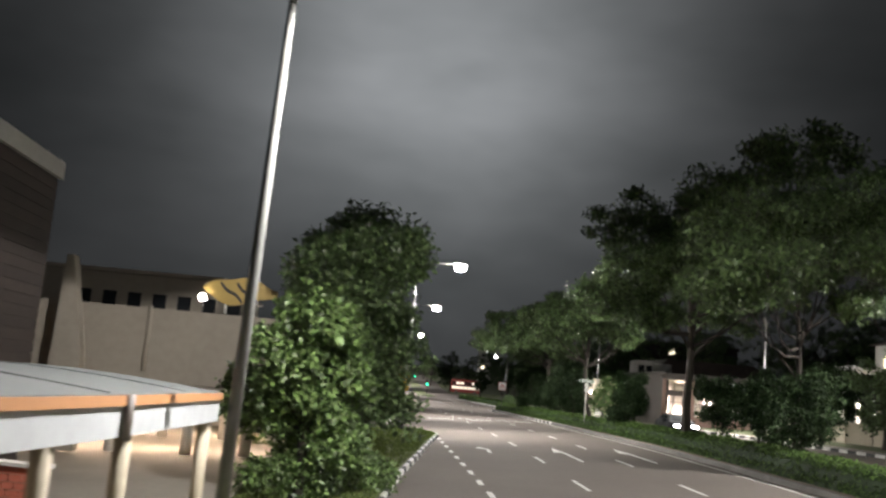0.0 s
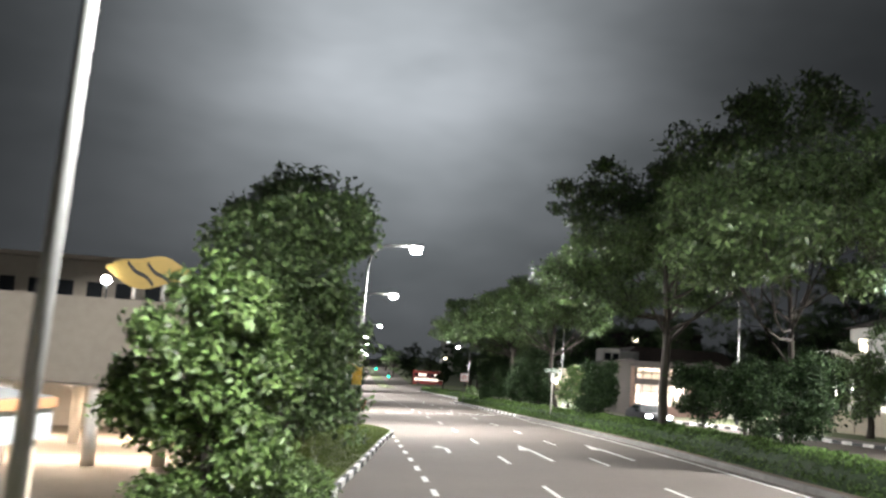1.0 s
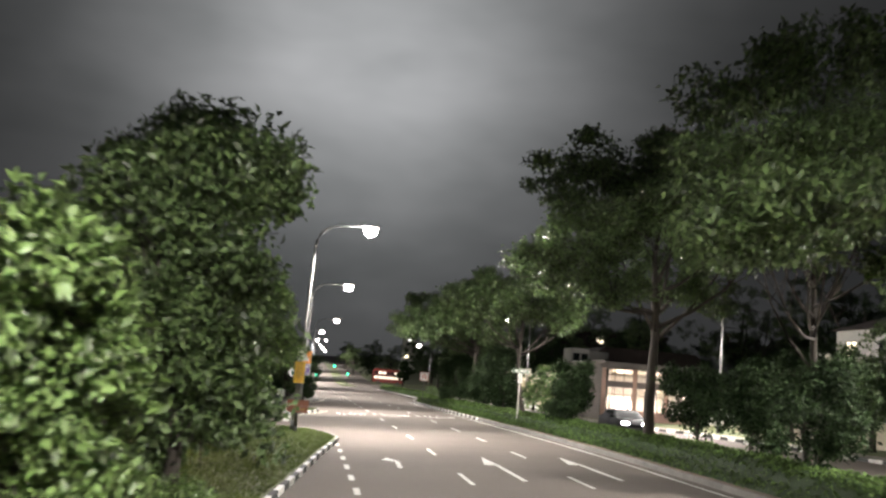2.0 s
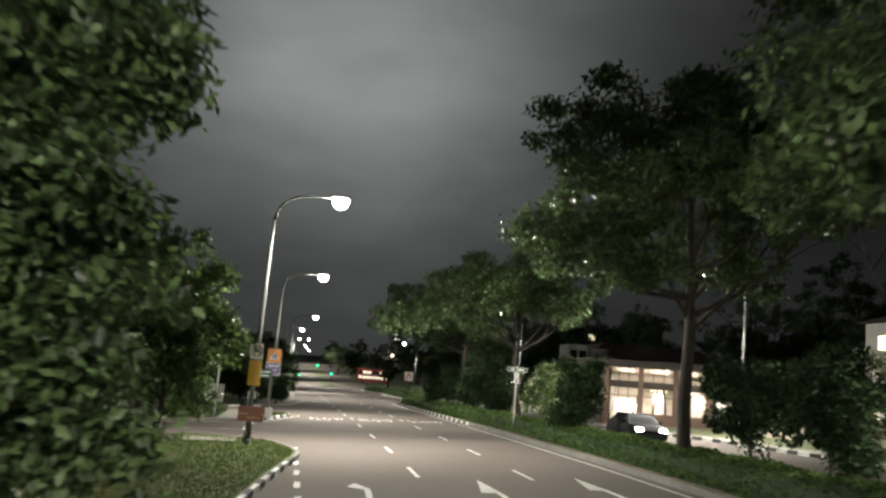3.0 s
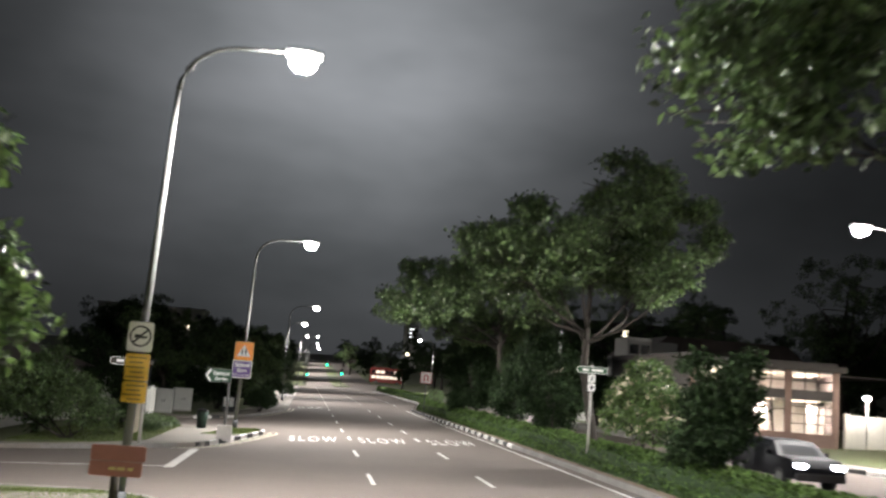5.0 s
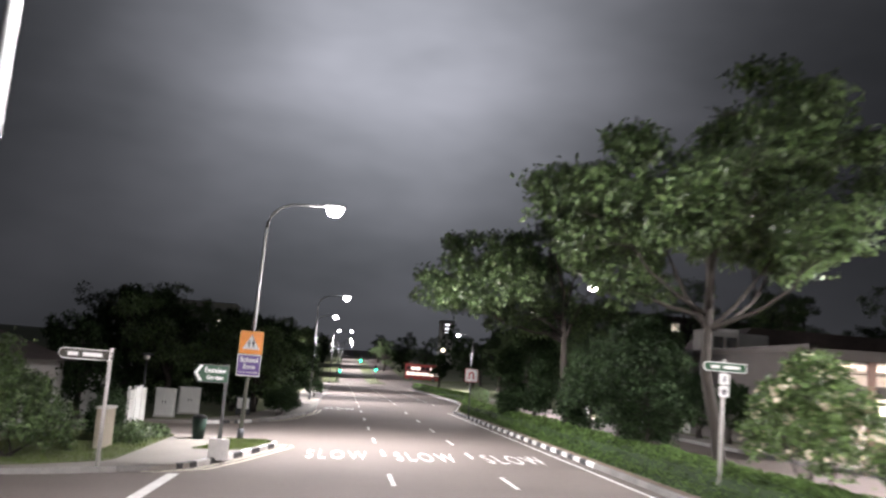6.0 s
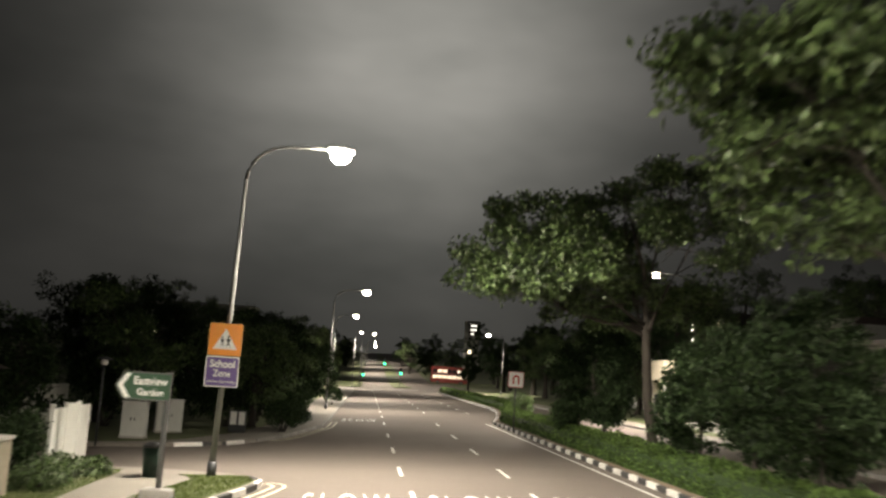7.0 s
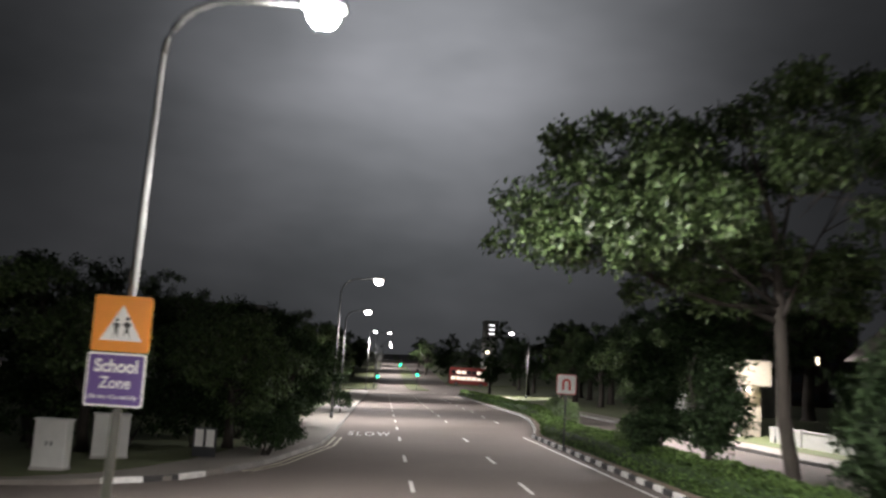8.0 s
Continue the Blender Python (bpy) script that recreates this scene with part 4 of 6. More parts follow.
def grass_tufts(x0f, x1f, y0, y1, count, seed):
    rng = np.random.default_rng(seed)
    y = rng.uniform(y0, y1, count)
    u = rng.uniform(0, 1, count)
    base = np.array([(x0f(b) + (x1f(b) - x0f(b)) * a, b, gz(b, x0f(b) + (x1f(b) - x0f(b)) * a) + KERB_H) for a, b in zip(u, y)])
    turn = rng.uniform(0, math.pi, count)
    d = rng.normal(size=(count, 3)) * 0.35
    d[:, 2] = 1
    h = rng.uniform(0.03, 0.075, (count, 1))
    w = np.stack([np.cos(turn), np.sin(turn), np.zeros(count)], 1) * 0.012
    verts = np.stack([base - w, base + w, base + d * h], 1).reshape(-1, 3)
    faces = np.arange(count * 3).reshape(-1, 3)
    ob = new("grass", raw_mesh("grass", verts, faces, BLADE))
    return tagged(ob, "short mown grass on the verge", "grass", kind="stuff")


grass_tufts(lambda y: -9.0, lambda y: lerp(BAY, y) - 0.15, 46, 68.0, 60000, 5)
grass_tufts(lambda y: -6.5, lambda y: lerp(BAY, y) - 0.15, 29, 46, 26000, 6)
grass_tufts(lambda y: lerp(CORNER, y) - 1.9, lambda y: lerp(CORNER, y) - 0.22, 89.0, 94.0, 9000, 7)
grass_tufts(lambda y: -9.5, lambda y: min(lerp(CORNER, y) - 2.4, -4.6), 82.5, 96.0, 24000, 8)


# ---- signs ----
def bars(parent, lines, mat, y=-0.006):
    """Plain bars that stand for lettering: (x, z, width, height)."""
    for x, z, w, h in lines:
        plate(parent, "lettering_bar", rect(w, h), mat, (x, y, z), 0.002)


def clamp(parent, z, y=0.05):
    part("clamp", box(bmesh.new(), -0.11, y - 0.02, z - 0.02, 0.11, y + 0.10, z + 0.02), DARK_STEEL, parent)


# boards fixed to the first lamp post past the verge
board = thing("prohibition_sign", (-1.93, 64.36, 3.63), "white square prohibition sign with dark ring and slash", "road sign")
plate(board, "panel", rounded(0.50, 0.60, 0.05), SIGN_WHITE, (0, 0, 0), 0.01)
plate(board, "ring", circle(0.215), SIGN_INK, (0, -0.004, 0.01), 0.003, "dark ring")
plate(board, "disc", circle(0.18), SIGN_WHITE, (0, -0.007, 0.01), 0.003)
plate(board, "symbol", [(-0.13, -0.03), (-0.11, 0.03), (-0.02, 0.035), (0.04, 0.0), (0.13, 0.01), (0.13, -0.03), (0.05, -0.045), (-0.06, -0.04)], BLACK, (0, -0.010, 0.01), 0.003, "black vehicle symbol")
part("slash", polygon(bmesh.new(), [(-0.15, -0.12), (-0.12, -0.15), (0.15, 0.12), (0.12, 0.15)], 0.003), SIGN_INK, board, "dark slash", (0, -0.013, 0.01))
clamp(board, 0.2)
clamp(board, -0.2)
for z, h, n in ((3.02, 0.54, 5), (2.52, 0.42, 4)):
    y_sign = thing("notice_board", (-1.93, 64.36, z), "yellow notice board with faded lettering on a lamp post", "road sign", group="yellow notices")
    plate(y_sign, "panel", rounded(0.48, h, 0.03), SIGN_YELLOW, (0, 0, 0), 0.01)
    bars(y_sign, [(-0.02 * (k % 3), h / 2 - 0.08 - k * (h - 0.15) / max(1, n - 1), 0.36 - 0.10 * (k % 2), 0.026) for k in range(n)], NOTICE_INK)
    clamp(y_sign, 0)

brown = thing("direction_sign", (-1.87, 63.1, gz(63.1) + KERB_H), "brown timber direction sign board on a short dark post", "road sign")
part("post", tube(bmesh.new(), [(0, 0.06, -0.05), (0, 0.06, 1.25)], 0.085, 12), BARK, brown, "dark brown post")
part("post_foot", tube(bmesh.new(), [(0, 0.06, -0.05), (0, 0.06, 0.22)], 0.10, 12), BLACK, brown, "black post foot")
plate(brown, "upper_panel", rounded(0.98, 0.28, 0.03), SIGN_BROWN, (0.02, -0.05, 1.28), 0.04)
plate(brown, "lower_panel", rounded(0.94, 0.27, 0.03), SIGN_BROWN, (0.0, -0.05, 0.995), 0.04)
bars(brown, [(-0.06, 1.0, 0.12, 0.06), (0.1, 1.0, 0.14, 0.06), (0.27, 1.0, 0.10, 0.06)], GOLD, -0.056)

school = thing("school_zone_sign", (-1.79, 93.5, 3.58), "orange and purple school zone sign on a lamp post", "road sign")
plate(school, "warning_panel", rounded(0.94, 0.92, 0.05), SIGN_ORANGE, (0, 0, 0.44), 0.012, "orange warning panel")
plate(school, "triangle", [(-0.34, -0.26), (0.34, -0.26), (0, 0.33)], SIGN_WHITE, (0, -0.005, 0.42), 0.003, "white triangle")
for x, s in ((-0.085, 0.82), (0.085, 1.0)):
    plate(school, "symbol", [(-0.06 * s, -0.2), (-0.02, -0.02), (-0.07 * s, 0.06 * s), (0.0, 0.1 * s), (0.07 * s, 0.05 * s), (0.02, -0.02), (0.07 * s, -0.2), (0.0, -0.06)], BLACK, (x, -0.009, 0.38), 0.003, "black walking symbol")
    plate(school, "symbol", circle(0.035 * s, 12), BLACK, (x, -0.009, 0.38 + 0.145 * s), 0.003)
plate(school, "border", rounded(0.95, 0.87, 0.05), SIGN_WHITE, (-0.02, 0, -0.475), 0.010, "white border")
plate(school, "name_panel", rounded(0.88, 0.80, 0.03), SIGN_PURPLE, (-0.02, -0.004, -0.475), 0.004, "purple name panel")
words_on(school, "words", "School", 0.70, 0.22, SIGN_WHITE, (-0.02, -0.007, -0.25), 0.03)
words_on(school, "words", "Zone", 0.50, 0.19, SIGN_WHITE, (-0.02, -0.007, -0.52), 0.013)
words_on(school, "words", "Drive Carefully", 0.78, 0.09, SIGN_WHITE, (-0.02, -0.007, -0.76), 0.01)
clamp(school, 0.5)
clamp(school, -0.45)

estate = thing("direction_sign", (-2.2, 86.15, KERB_H), "green arrow-shaped direction sign with white lettering", "road sign")
part("post", tube(bmesh.new(), [(0.42, 0.06, -0.05), (0.42, 0.06, 2.96)], 0.06, 12), STEEL, estate)
plate(estate, "edge", [(-0.66, 0), (-0.48, 0.29), (0.5, 0.29), (0.5, -0.29), (-0.48, -0.29)], STEEL, (0, 0, 2.64), 0.012, "grey metal edge")
plate(estate, "panel", [(-0.62, 0), (-0.46, 0.26), (0.47, 0.26), (0.47, -0.26), (-0.46, -0.26)], SIGN_GREEN, (0, -0.004, 2.64), 0.004, "green panel")
plate(estate, "chevron", [(-0.60, 0), (-0.44, 0.25), (-0.33, 0.25), (-0.49, 0), (-0.33, -0.25), (-0.44, -0.25)], SIGN_WHITE, (0, -0.008, 2.64), 0.004, "white chevron")
words_on(estate, "words", "Eastview", 0.68, 0.17, SIGN_WHITE, (0.07, -0.009, 2.75), 0.02)
words_on(estate, "words", "Garden", 0.54, 0.14, SIGN_WHITE, (0.07, -0.009, 2.52), 0.02)
part("post_base", box(bmesh.new(), 0.14, -0.38, -0.05, 0.74, 0.15, 0.60, 0.02), CONCRETE, estate, "pale concrete base block")


def name_sign(x, y, top, length, side, label, h=0.26, post_r=0.045, face=SIGN_DARK):
    z = gz(y) + KERB_H
    s = thing("street_name_sign", (x, y, z), label, "street sign")
    part("post", tube(bmesh.new(), [(0, 0, -0.05), (0, 0, top + 0.08)], post_r, 12), CONCRETE, s, "pale painted post")
    a, b = (side - 1) * length / 2, (side + 1) * length / 2
    for name, inset, y0, mat, note in (("edge", 0.0, -0.075, SIGN_WHITE, "white edge"), ("panel", 0.022, -0.079, face, "dark panel" if face is SIGN_DARK else "green panel")):
        p, q, r = a + inset, b - inset, h / 2 - inset
        tip = [(p + r * (1 - math.cos(t)), r * math.sin(t)) for t in steps(-math.pi / 2, math.pi / 2, 8)]
        plate(s, name, [(q, -r)] + tip[:] + [(q, r)], mat, (0, y0, top - h / 2), 0.012 if inset == 0 else 0.004, note)
    mid = (a + b) / 2
    bars(s, [(mid - length * 0.22, top - h / 2, length * 0.20, h * 0.36), (mid + length * 0.16, top - h / 2, length * 0.38, h * 0.36)], SIGN_WHITE, -0.082)
    for z in (top - h * 0.25, top - h * 0.75):
        part("clamp", box(bmesh.new(), -0.07, -0.066, z - 0.015, 0.07, 0.05, z + 0.015), DARK_STEEL, s)
    return s


name_sign(-4.6, 82.4, 3.2, 1.42, -1, "dark street name sign with pale bars on a pale post", 0.3, 0.06)
post2 = name_sign(11.72, 78.4, 3.52, 1.15, 0, "green street name sign on a grey post in the hedge", 0.24, 0.05, SIGN_GREEN)
plate(post2, "number_panel", rounded(0.27, 0.28, 0.03), SIGN_WHITE, (0, -0.08, 3.09), 0.01, "white square panel")
plate(post2, "number_bar", rect(0.05, 0.17), SIGN_INK, (0, -0.086, 3.09), 0.004)
plate(post2, "arrow_panel", rounded(0.27, 0.28, 0.03), SIGN_WHITE, (0, -0.08, 2.78), 0.01, "white square panel")
plate(post2, "symbol", [(-0.08, -0.02), (0.0, 0.09), (0.08, -0.02), (0.03, -0.02), (0.03, -0.09), (-0.03, -0.09), (-0.03, -0.02)], SIGN_INK, (0, -0.086, 2.78), 0.004, "dark symbol")

uturn = thing("u_turn_sign", (10.95, 121.2, KERB_H), "square white U-turn sign with red border on a post", "road sign")
part("post", tube(bmesh.new(), [(0, 0.05, -0.05), (0, 0.05, 3.3)], 0.04, 10), DARK_STEEL, uturn)
plate(uturn, "border", rounded(0.92, 0.92, 0.08), SIGN_PINK, (0, 0, 2.9), 0.01, "red border")
plate(uturn, "panel", rounded(0.84, 0.84, 0.06), SIGN_WHITE, (0, -0.004, 2.9), 0.004)
ut = [(0.20 * math.cos(a), 0.06 + 0.20 * math.sin(a)) for a in steps(0, math.pi, 8)]
ut_in = [(0.10 * math.cos(a), 0.06 + 0.10 * math.sin(a)) for a in steps(math.pi, 0, 8)]
plate(uturn, "symbol", [(0.20, -0.26)] + ut + [(-0.20, -0.26), (-0.10, -0.26)] + ut_in + [(0.10, -0.26)], SIGN_RED, (0, -0.008, 2.9), 0.004, "red U-turn arrow")

notice = thing("notice_stand", (-3.8, 113.4, KERB_H), "small dark notice stand with two white sheets", "notice stand")
part("frame", box(bmesh.new(), -0.42, 0, 0, 0.42, 0.12, 1.05, 0.01), DARK_STEEL, notice)
for x in (-0.2, 0.2):
    plate(notice, "sheet", rect(0.3, 0.62), SIGN_WHITE, (x, -0.006, 0.68), 0.004, "white sheet")


def cabinet(x, y, w, d, h, turn, label):
    c = thing("utility_cabinet", (x, y, gz(y) + KERB_H), label, "cabinet", group="utility cabinets", turn=turn)
    part("plinth", box(bmesh.new(), -w / 2 - 0.03, -d / 2 - 0.03, -0.1, w / 2 + 0.03, d / 2 + 0.03, 0.1), CONCRETE, c, "concrete plinth")
    part("body", box(bmesh.new(), -w / 2, -d / 2, 0.1, w / 2, d / 2, h, 0.015), CABINET, c)
    part("cap", box(bmesh.new(), -w / 2 - 0.04, -d / 2 - 0.05, h, w / 2 + 0.04, d / 2 + 0.04, h + 0.06, 0.015), CABINET, c)
    for k in (-1, 1):
        door = part("door", box(bmesh.new(), -w / 4 + 0.015, -0.02, 0.16, w / 4 - 0.015, 0.0, h - 0.06, 0.006), CABINET, c, "", (k * w / 4, -d / 2 - 0.002, 0))
        part("handle", box(bmesh.new(), -0.02 - k * (w / 4 - 0.08), -0.05, h * 0.5, 0.02 - k * (w / 4 - 0.08), -0.018, h * 0.5 + 0.14), DARK_STEEL, door, "dark handle")
    return c


cabinet(-7.4, 107.9, 1.0, 0.5, 1.5, -6, "white painted steel utility cabinet beside the pavement")
cabinet(-6.8, 112.0, 1.2, 0.5, 1.5, 20, "white painted steel utility cabinet beside the pavement")
gate = thing("driveway_gate", (-6.25, 93.2, KERB_H), "white sheet metal driveway gate in three panels", "gate", turn=93)
for k in range(3):
    leaf = part("gate_panel", box(bmesh.new(), 1.5 * k + 0.05, -0.03, 0.06, 1.5 * k + 1.45, 0.03, 1.80 + 0.10 * (k % 2), 0.01), CABINET, gate)
    part("post", box(bmesh.new(), 1.5 * k - 0.04, -0.06, -0.1, 1.5 * k + 0.04, 0.06, 1.94, 0.005), CABINET, gate)
    part("rail", box(bmesh.new(), 1.5 * k + 0.08, 0.03, 0.7, 1.5 * k + 1.42, 0.055, 0.76), CABINET, leaf)
    part("latch", box(bmesh.new(), 1.5 * k + 1.3, 0.03, 0.84, 1.5 * k + 1.4, 0.07, 0.98), DARK_STEEL, leaf, "dark latch")
front = thing("boundary_wall", (-5.75, 87.6, KERB_H), "tan rendered garden wall pier with a coping", "wall", kind="structure", turn=90)
part("panel", box(bmesh.new(), 0, 0, -0.1, 1.4, 0.3, 1.3), TAN_WALL, front)
part("coping", box(bmesh.new(), -0.05, -0.05, 1.3, 1.45, 0.35, 1.38, 0.01), CONCRETE, front)
back = thing("boundary_wall", (-11.5, 88.0, KERB_H), "pale rendered house wall behind the gate", "wall", kind="structure", turn=90)
for k in range(6):
    part("panel", box(bmesh.new(), 4 * k, 0, -0.1, 4 * k + 3.94, 0.2, 1.9 + 0.25 * (k % 2)), PLASTER_GREY, back)
bin_ = thing("litter_bin", (-3.5, 93.6, KERB_H), "dark green lidded litter bin on the pavement", "bin")
part("body", tube(bmesh.new(), [(0, 0, 0), (0, 0, 0.8)], [0.22, 0.30], 14), BIN_GREEN, bin_)
part("lid", tube(bmesh.new(), [(0, 0, 0.8), (0, 0, 0.86), (0, 0, 0.95)], [0.30, 0.30, 0.12], 14), BLACK, bin_, "black lid")


def garden_lamp(x, y, h, lit, label, top=KERB_H):
    g = thing("garden_lamp", (x, y, gz(y) + top), label, "garden lamp")
    part("pole", tube(bmesh.new(), [(0, 0, -0.03), (0, 0, h)], 0.045, 10), CONCRETE if lit else DARK_STEEL, g)
    part("shade", tube(bmesh.new(), [(0, 0, h + 0.22), (0, 0, h + 0.27), (0, 0, h + 0.33)], [0.34, 0.3, 0.06], 16), DARK_STEEL, g, "flat round shade")
    part("globe", tube(bmesh.new(), [(0, 0, h), (0, 0, h + 0.06), (0, 0, h + 0.16), (0, 0, h + 0.22)], [0.08, 0.15, 0.15, 0.1], 14), LAMP_FAR if lit else PLASTER, g, "round lamp globe")
    if lit:
        data = bpy.data.lights.new("lamp_light", "POINT")
        data.energy, data.shadow_soft_size, data.color = lit, 0.18, (1.0, 0.90, 0.78)
        ob = new("lamp_light", data)
        ob.location = (x, y - 0.3, gz(y, x) + top + h - 0.15)
    return g


garden_lamp(-7.86, 103.9, 3.05, 0, "unlit round-headed garden lamp on a dark post")
garden_lamp(33.9, 79.1, 2.75, 650, "lit globe lamp on a post by the gate wall")
garden_lamp(30.7, 91.5, 2.6, 220, "lit globe lamp on a post by the gate wall")


# ---- bus shelter and station by the bay ----
shelter = thing("bus_shelter", (0, 0, fall(-6.3)), "curved bus shelter with grey roof, orange band and white beam", "bus shelter")
EDGE = [(4, -7.4), (10, -6.8), (16.2, -6.3), (19.1, -6.05), (24.5, -5.85)]
ROOF_Z = 2.34


def roof_x(y):
    return lerp(EDGE, y)


bm = bmesh.new()
rows = []
for y in steps(4, 24.5, 20):
    e = roof_x(y)
    rows.append([bm.verts.new((e - 3.6 * u, y, ROOF_Z + 0.02 + 0.20 * math.sin(u * math.pi * 0.62))) for u in steps(0, 1, 6)])
for r, s in zip(rows, rows[1:]):
    for k in range(6):
        bm.faces.new((r[k], r[k + 1], s[k + 1], s[k]))
geo = bmesh.ops.extrude_face_region(bm, geom=bm.faces[:])
for v in geo["geom"]:
    if isinstance(v, bmesh.types.BMVert):
        v.co.z -= 0.06
bmesh.ops.recalc_face_normals(bm, faces=bm.faces[:])
part("roof", bm, ROOF_METAL, shelter, "grey sheet metal roof")
for k in range(6):
    y = 5.5 + 3.4 * k
    rib = [(roof_x(y) - 3.55 * u, y, ROOF_Z + 0.03 + 0.20 * math.sin(u * math.pi * 0.62)) for u in steps(0.02, 1, 6)]
    part("roof_seam", tube(bmesh.new(), rib, 0.008, 6), ROOF_METAL, shelter)


def along(z0, z1, out, thick):
    bm = bmesh.new()
    quad = []
    for y in steps(4, 24.5, 20):
        x = roof_x(y) + out
        quad.append([bm.verts.new(p) for p in ((x, y, z0), (x, y, z1), (x - thick, y, z1), (x - thick, y, z0))])
    for a, b in zip(quad, quad[1:]):
        for k in range(4):
            bm.faces.new((a[k], a[(k + 1) % 4], b[(k + 1) % 4], b[k]))
    bm.faces.new(quad[0])
    bm.faces.new(quad[-1][::-1])
    bmesh.ops.recalc_face_normals(bm, faces=bm.faces[:])
    return bm


part("gutter_band", along(ROOF_Z - 0.10, ROOF_Z + 0.01, 0.04, 0.12), ORANGE, shelter, "weathered orange band")
part("beam", along(ROOF_Z - 0.44, ROOF_Z - 0.10, 0.0, 0.16), BEAM_PAINT, shelter, "pale painted edge beam")
for y in (10.4, 14.6, 17.8, 20.0, 24.2):
    x = roof_x(y) - 0.14
    part("column", tube(bmesh.new(), [(x, y, gz(y) + KERB_H - 0.05), (x, y, ROOF_Z - 0.1)], 0.10, 14), TAN_WALL, shelter, "round tan column")
part("drain_pipe", tube(bmesh.new(), [(roof_x(19.4) + 0.06, 19.4, ROOF_Z - 0.47), (roof_x(19.4) + 0.06, 19.4, ROOF_Z + 0.03)], 0.055, 8), FRAME, shelter, "dark drain pipe")
for y in (8, 14, 20):
    x = roof_x(y) - 3.1
    part("column", tube(bmesh.new(), [(x, y, gz(y) + KERB_H - 0.05), (x, y, ROOF_Z + 0.18)], 0.13, 14), CONCRETE, shelter, "round pale column")
    part("tube_light", box(bmesh.new(), x + 1.2, y + 0.6, ROOF_Z + 0.10, x + 1.3, y + 1.9, ROOF_Z + 0.15), WARM_PANEL, shelter, "lit tube light")
    area_light((x + 1.25, y + 1.25, ROOF_Z + 0.05), 32, 0.8, (1.0, 0.78, 0.58))

seat = thing("planter", (-10.3, 26.4, gz(26.4) + KERB_H), "red brick planter wall beside the shelter", "planter", turn=-12)
course_mesh = finish(box(bmesh.new(), 0, -0.3, 0, 0.225, -0.1, 0.118), "brick", BRICK_RED)
for k in range(8):
    for j in range(9):
        ob = new("brick", course_mesh)
        ob.parent = seat
        ob.matrix_basis = pose(-0.8 + j * 0.24 + (k % 2) * 0.12, 0, k * 0.13)
part("mortar_core", box(bmesh.new(), -0.75, -0.285, -0.05, 1.4, 0.0, 1.03), CONCRETE, seat)
part("coping", box(bmesh.new(), -0.82, -0.34, 1.04, 1.52, 0.04, 1.10), CONCRETE, seat)

plaza = strip("plaza", steps(-20, 58, 80), lambda y: -50, lambda y: lerp([(-20, -6.6), (25, -6.2), (33, -6.4), (44, -6.8), (58, -7.2)], y), lambda y, x: gz(y, x) + KERB_H + 0.02, PAVING, "pale paved station forecourt under warm light", 0.1, "paving", across=8)

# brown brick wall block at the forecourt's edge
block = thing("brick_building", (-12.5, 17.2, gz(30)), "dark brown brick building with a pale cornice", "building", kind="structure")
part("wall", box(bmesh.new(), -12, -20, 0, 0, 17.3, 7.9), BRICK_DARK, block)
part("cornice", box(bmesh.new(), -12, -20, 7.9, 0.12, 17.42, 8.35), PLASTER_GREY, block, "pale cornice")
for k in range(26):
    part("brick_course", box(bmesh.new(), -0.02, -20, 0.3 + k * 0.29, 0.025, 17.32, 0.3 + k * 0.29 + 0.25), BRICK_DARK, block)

station = thing("station_building", (0, 0, gz(40, -10) + KERB_H), "pale plastered station hall with open lit ground floor", "building", kind="structure")
part("upper_wall", box(bmesh.new(), -30, 40, 2.25, -6.9, 58, 4.62, 0.03), STATION_WALL, station, "plain pale parapet wall")
part("ceiling_panel", box(bmesh.new(), -30, 40.2, 2.18, -7.1, 58, 2.25), PLASTER, station)
part("top_storey", box(bmesh.new(), -30, 46, 4.62, -9.9, 58, 6.2), STATION_WALL, station, "set back dark upper storey")
for k in range(7):
    part("window", box(bmesh.new(), -15.2 + k * 0.95, 45.95, 4.75, -14.7 + k * 0.95, 46.1, 5.5), GLASS_DARK, station, "dark window")
part("roof_edge", box(bmesh.new(), -30, 45.7, 6.2, -9.7, 58, 6.35), STATION_WALL, station)
part("back_wall", box(bmesh.new(), -30, 57.5, -0.1, -7.0, 58, 2.18), PLASTER, station)
for x in (-7.5, -9.4, -11.8, -15, -19):
    for y in (40.6, 48):
        part("column", tube(bmesh.new(), [(x, y, -0.1), (x, y, 2.2)], 0.19, 14), PLASTER, station, "round pale column")
for x in (-8.4, -10.6, -13.4, -17):
    for y in (42.5, 50):
        part("ceiling_light", tube(bmesh.new(), [(x, y, 2.12), (x, y, 2.179)], 0.22, 14), WARM_PANEL, station, "round lit ceiling light")
        area_light((x, y, 2.08 + gz(40, -10) + KERB_H), 160, 0.4, (1.0, 0.74, 0.53), raised=False)
part("downpipe", tube(bmesh.new(), [(-10.9, 39.93, 2.6), (-10.9, 39.93, 4.7)], 0.07, 8), STATION_WALL, station)
part("pylon", polygon(bmesh.new(), [(-13.7, 0), (-12.45, 0), (-12.62, 3.0), (-13.2, 6.0), (-13.42, 6.0), (-13.52, 3.0)], 0.5), STATION_WALL, station, "tall tapering white fin", (0, 38.9, 0))
for k in range(3):
    plate(station, "ticket_panel", rect(0.9, 1.5), (LIT_WINDOW, CABINET, ORANGE)[k], (-9 - k * 1.6, 57.4, 1.2), 0.05)

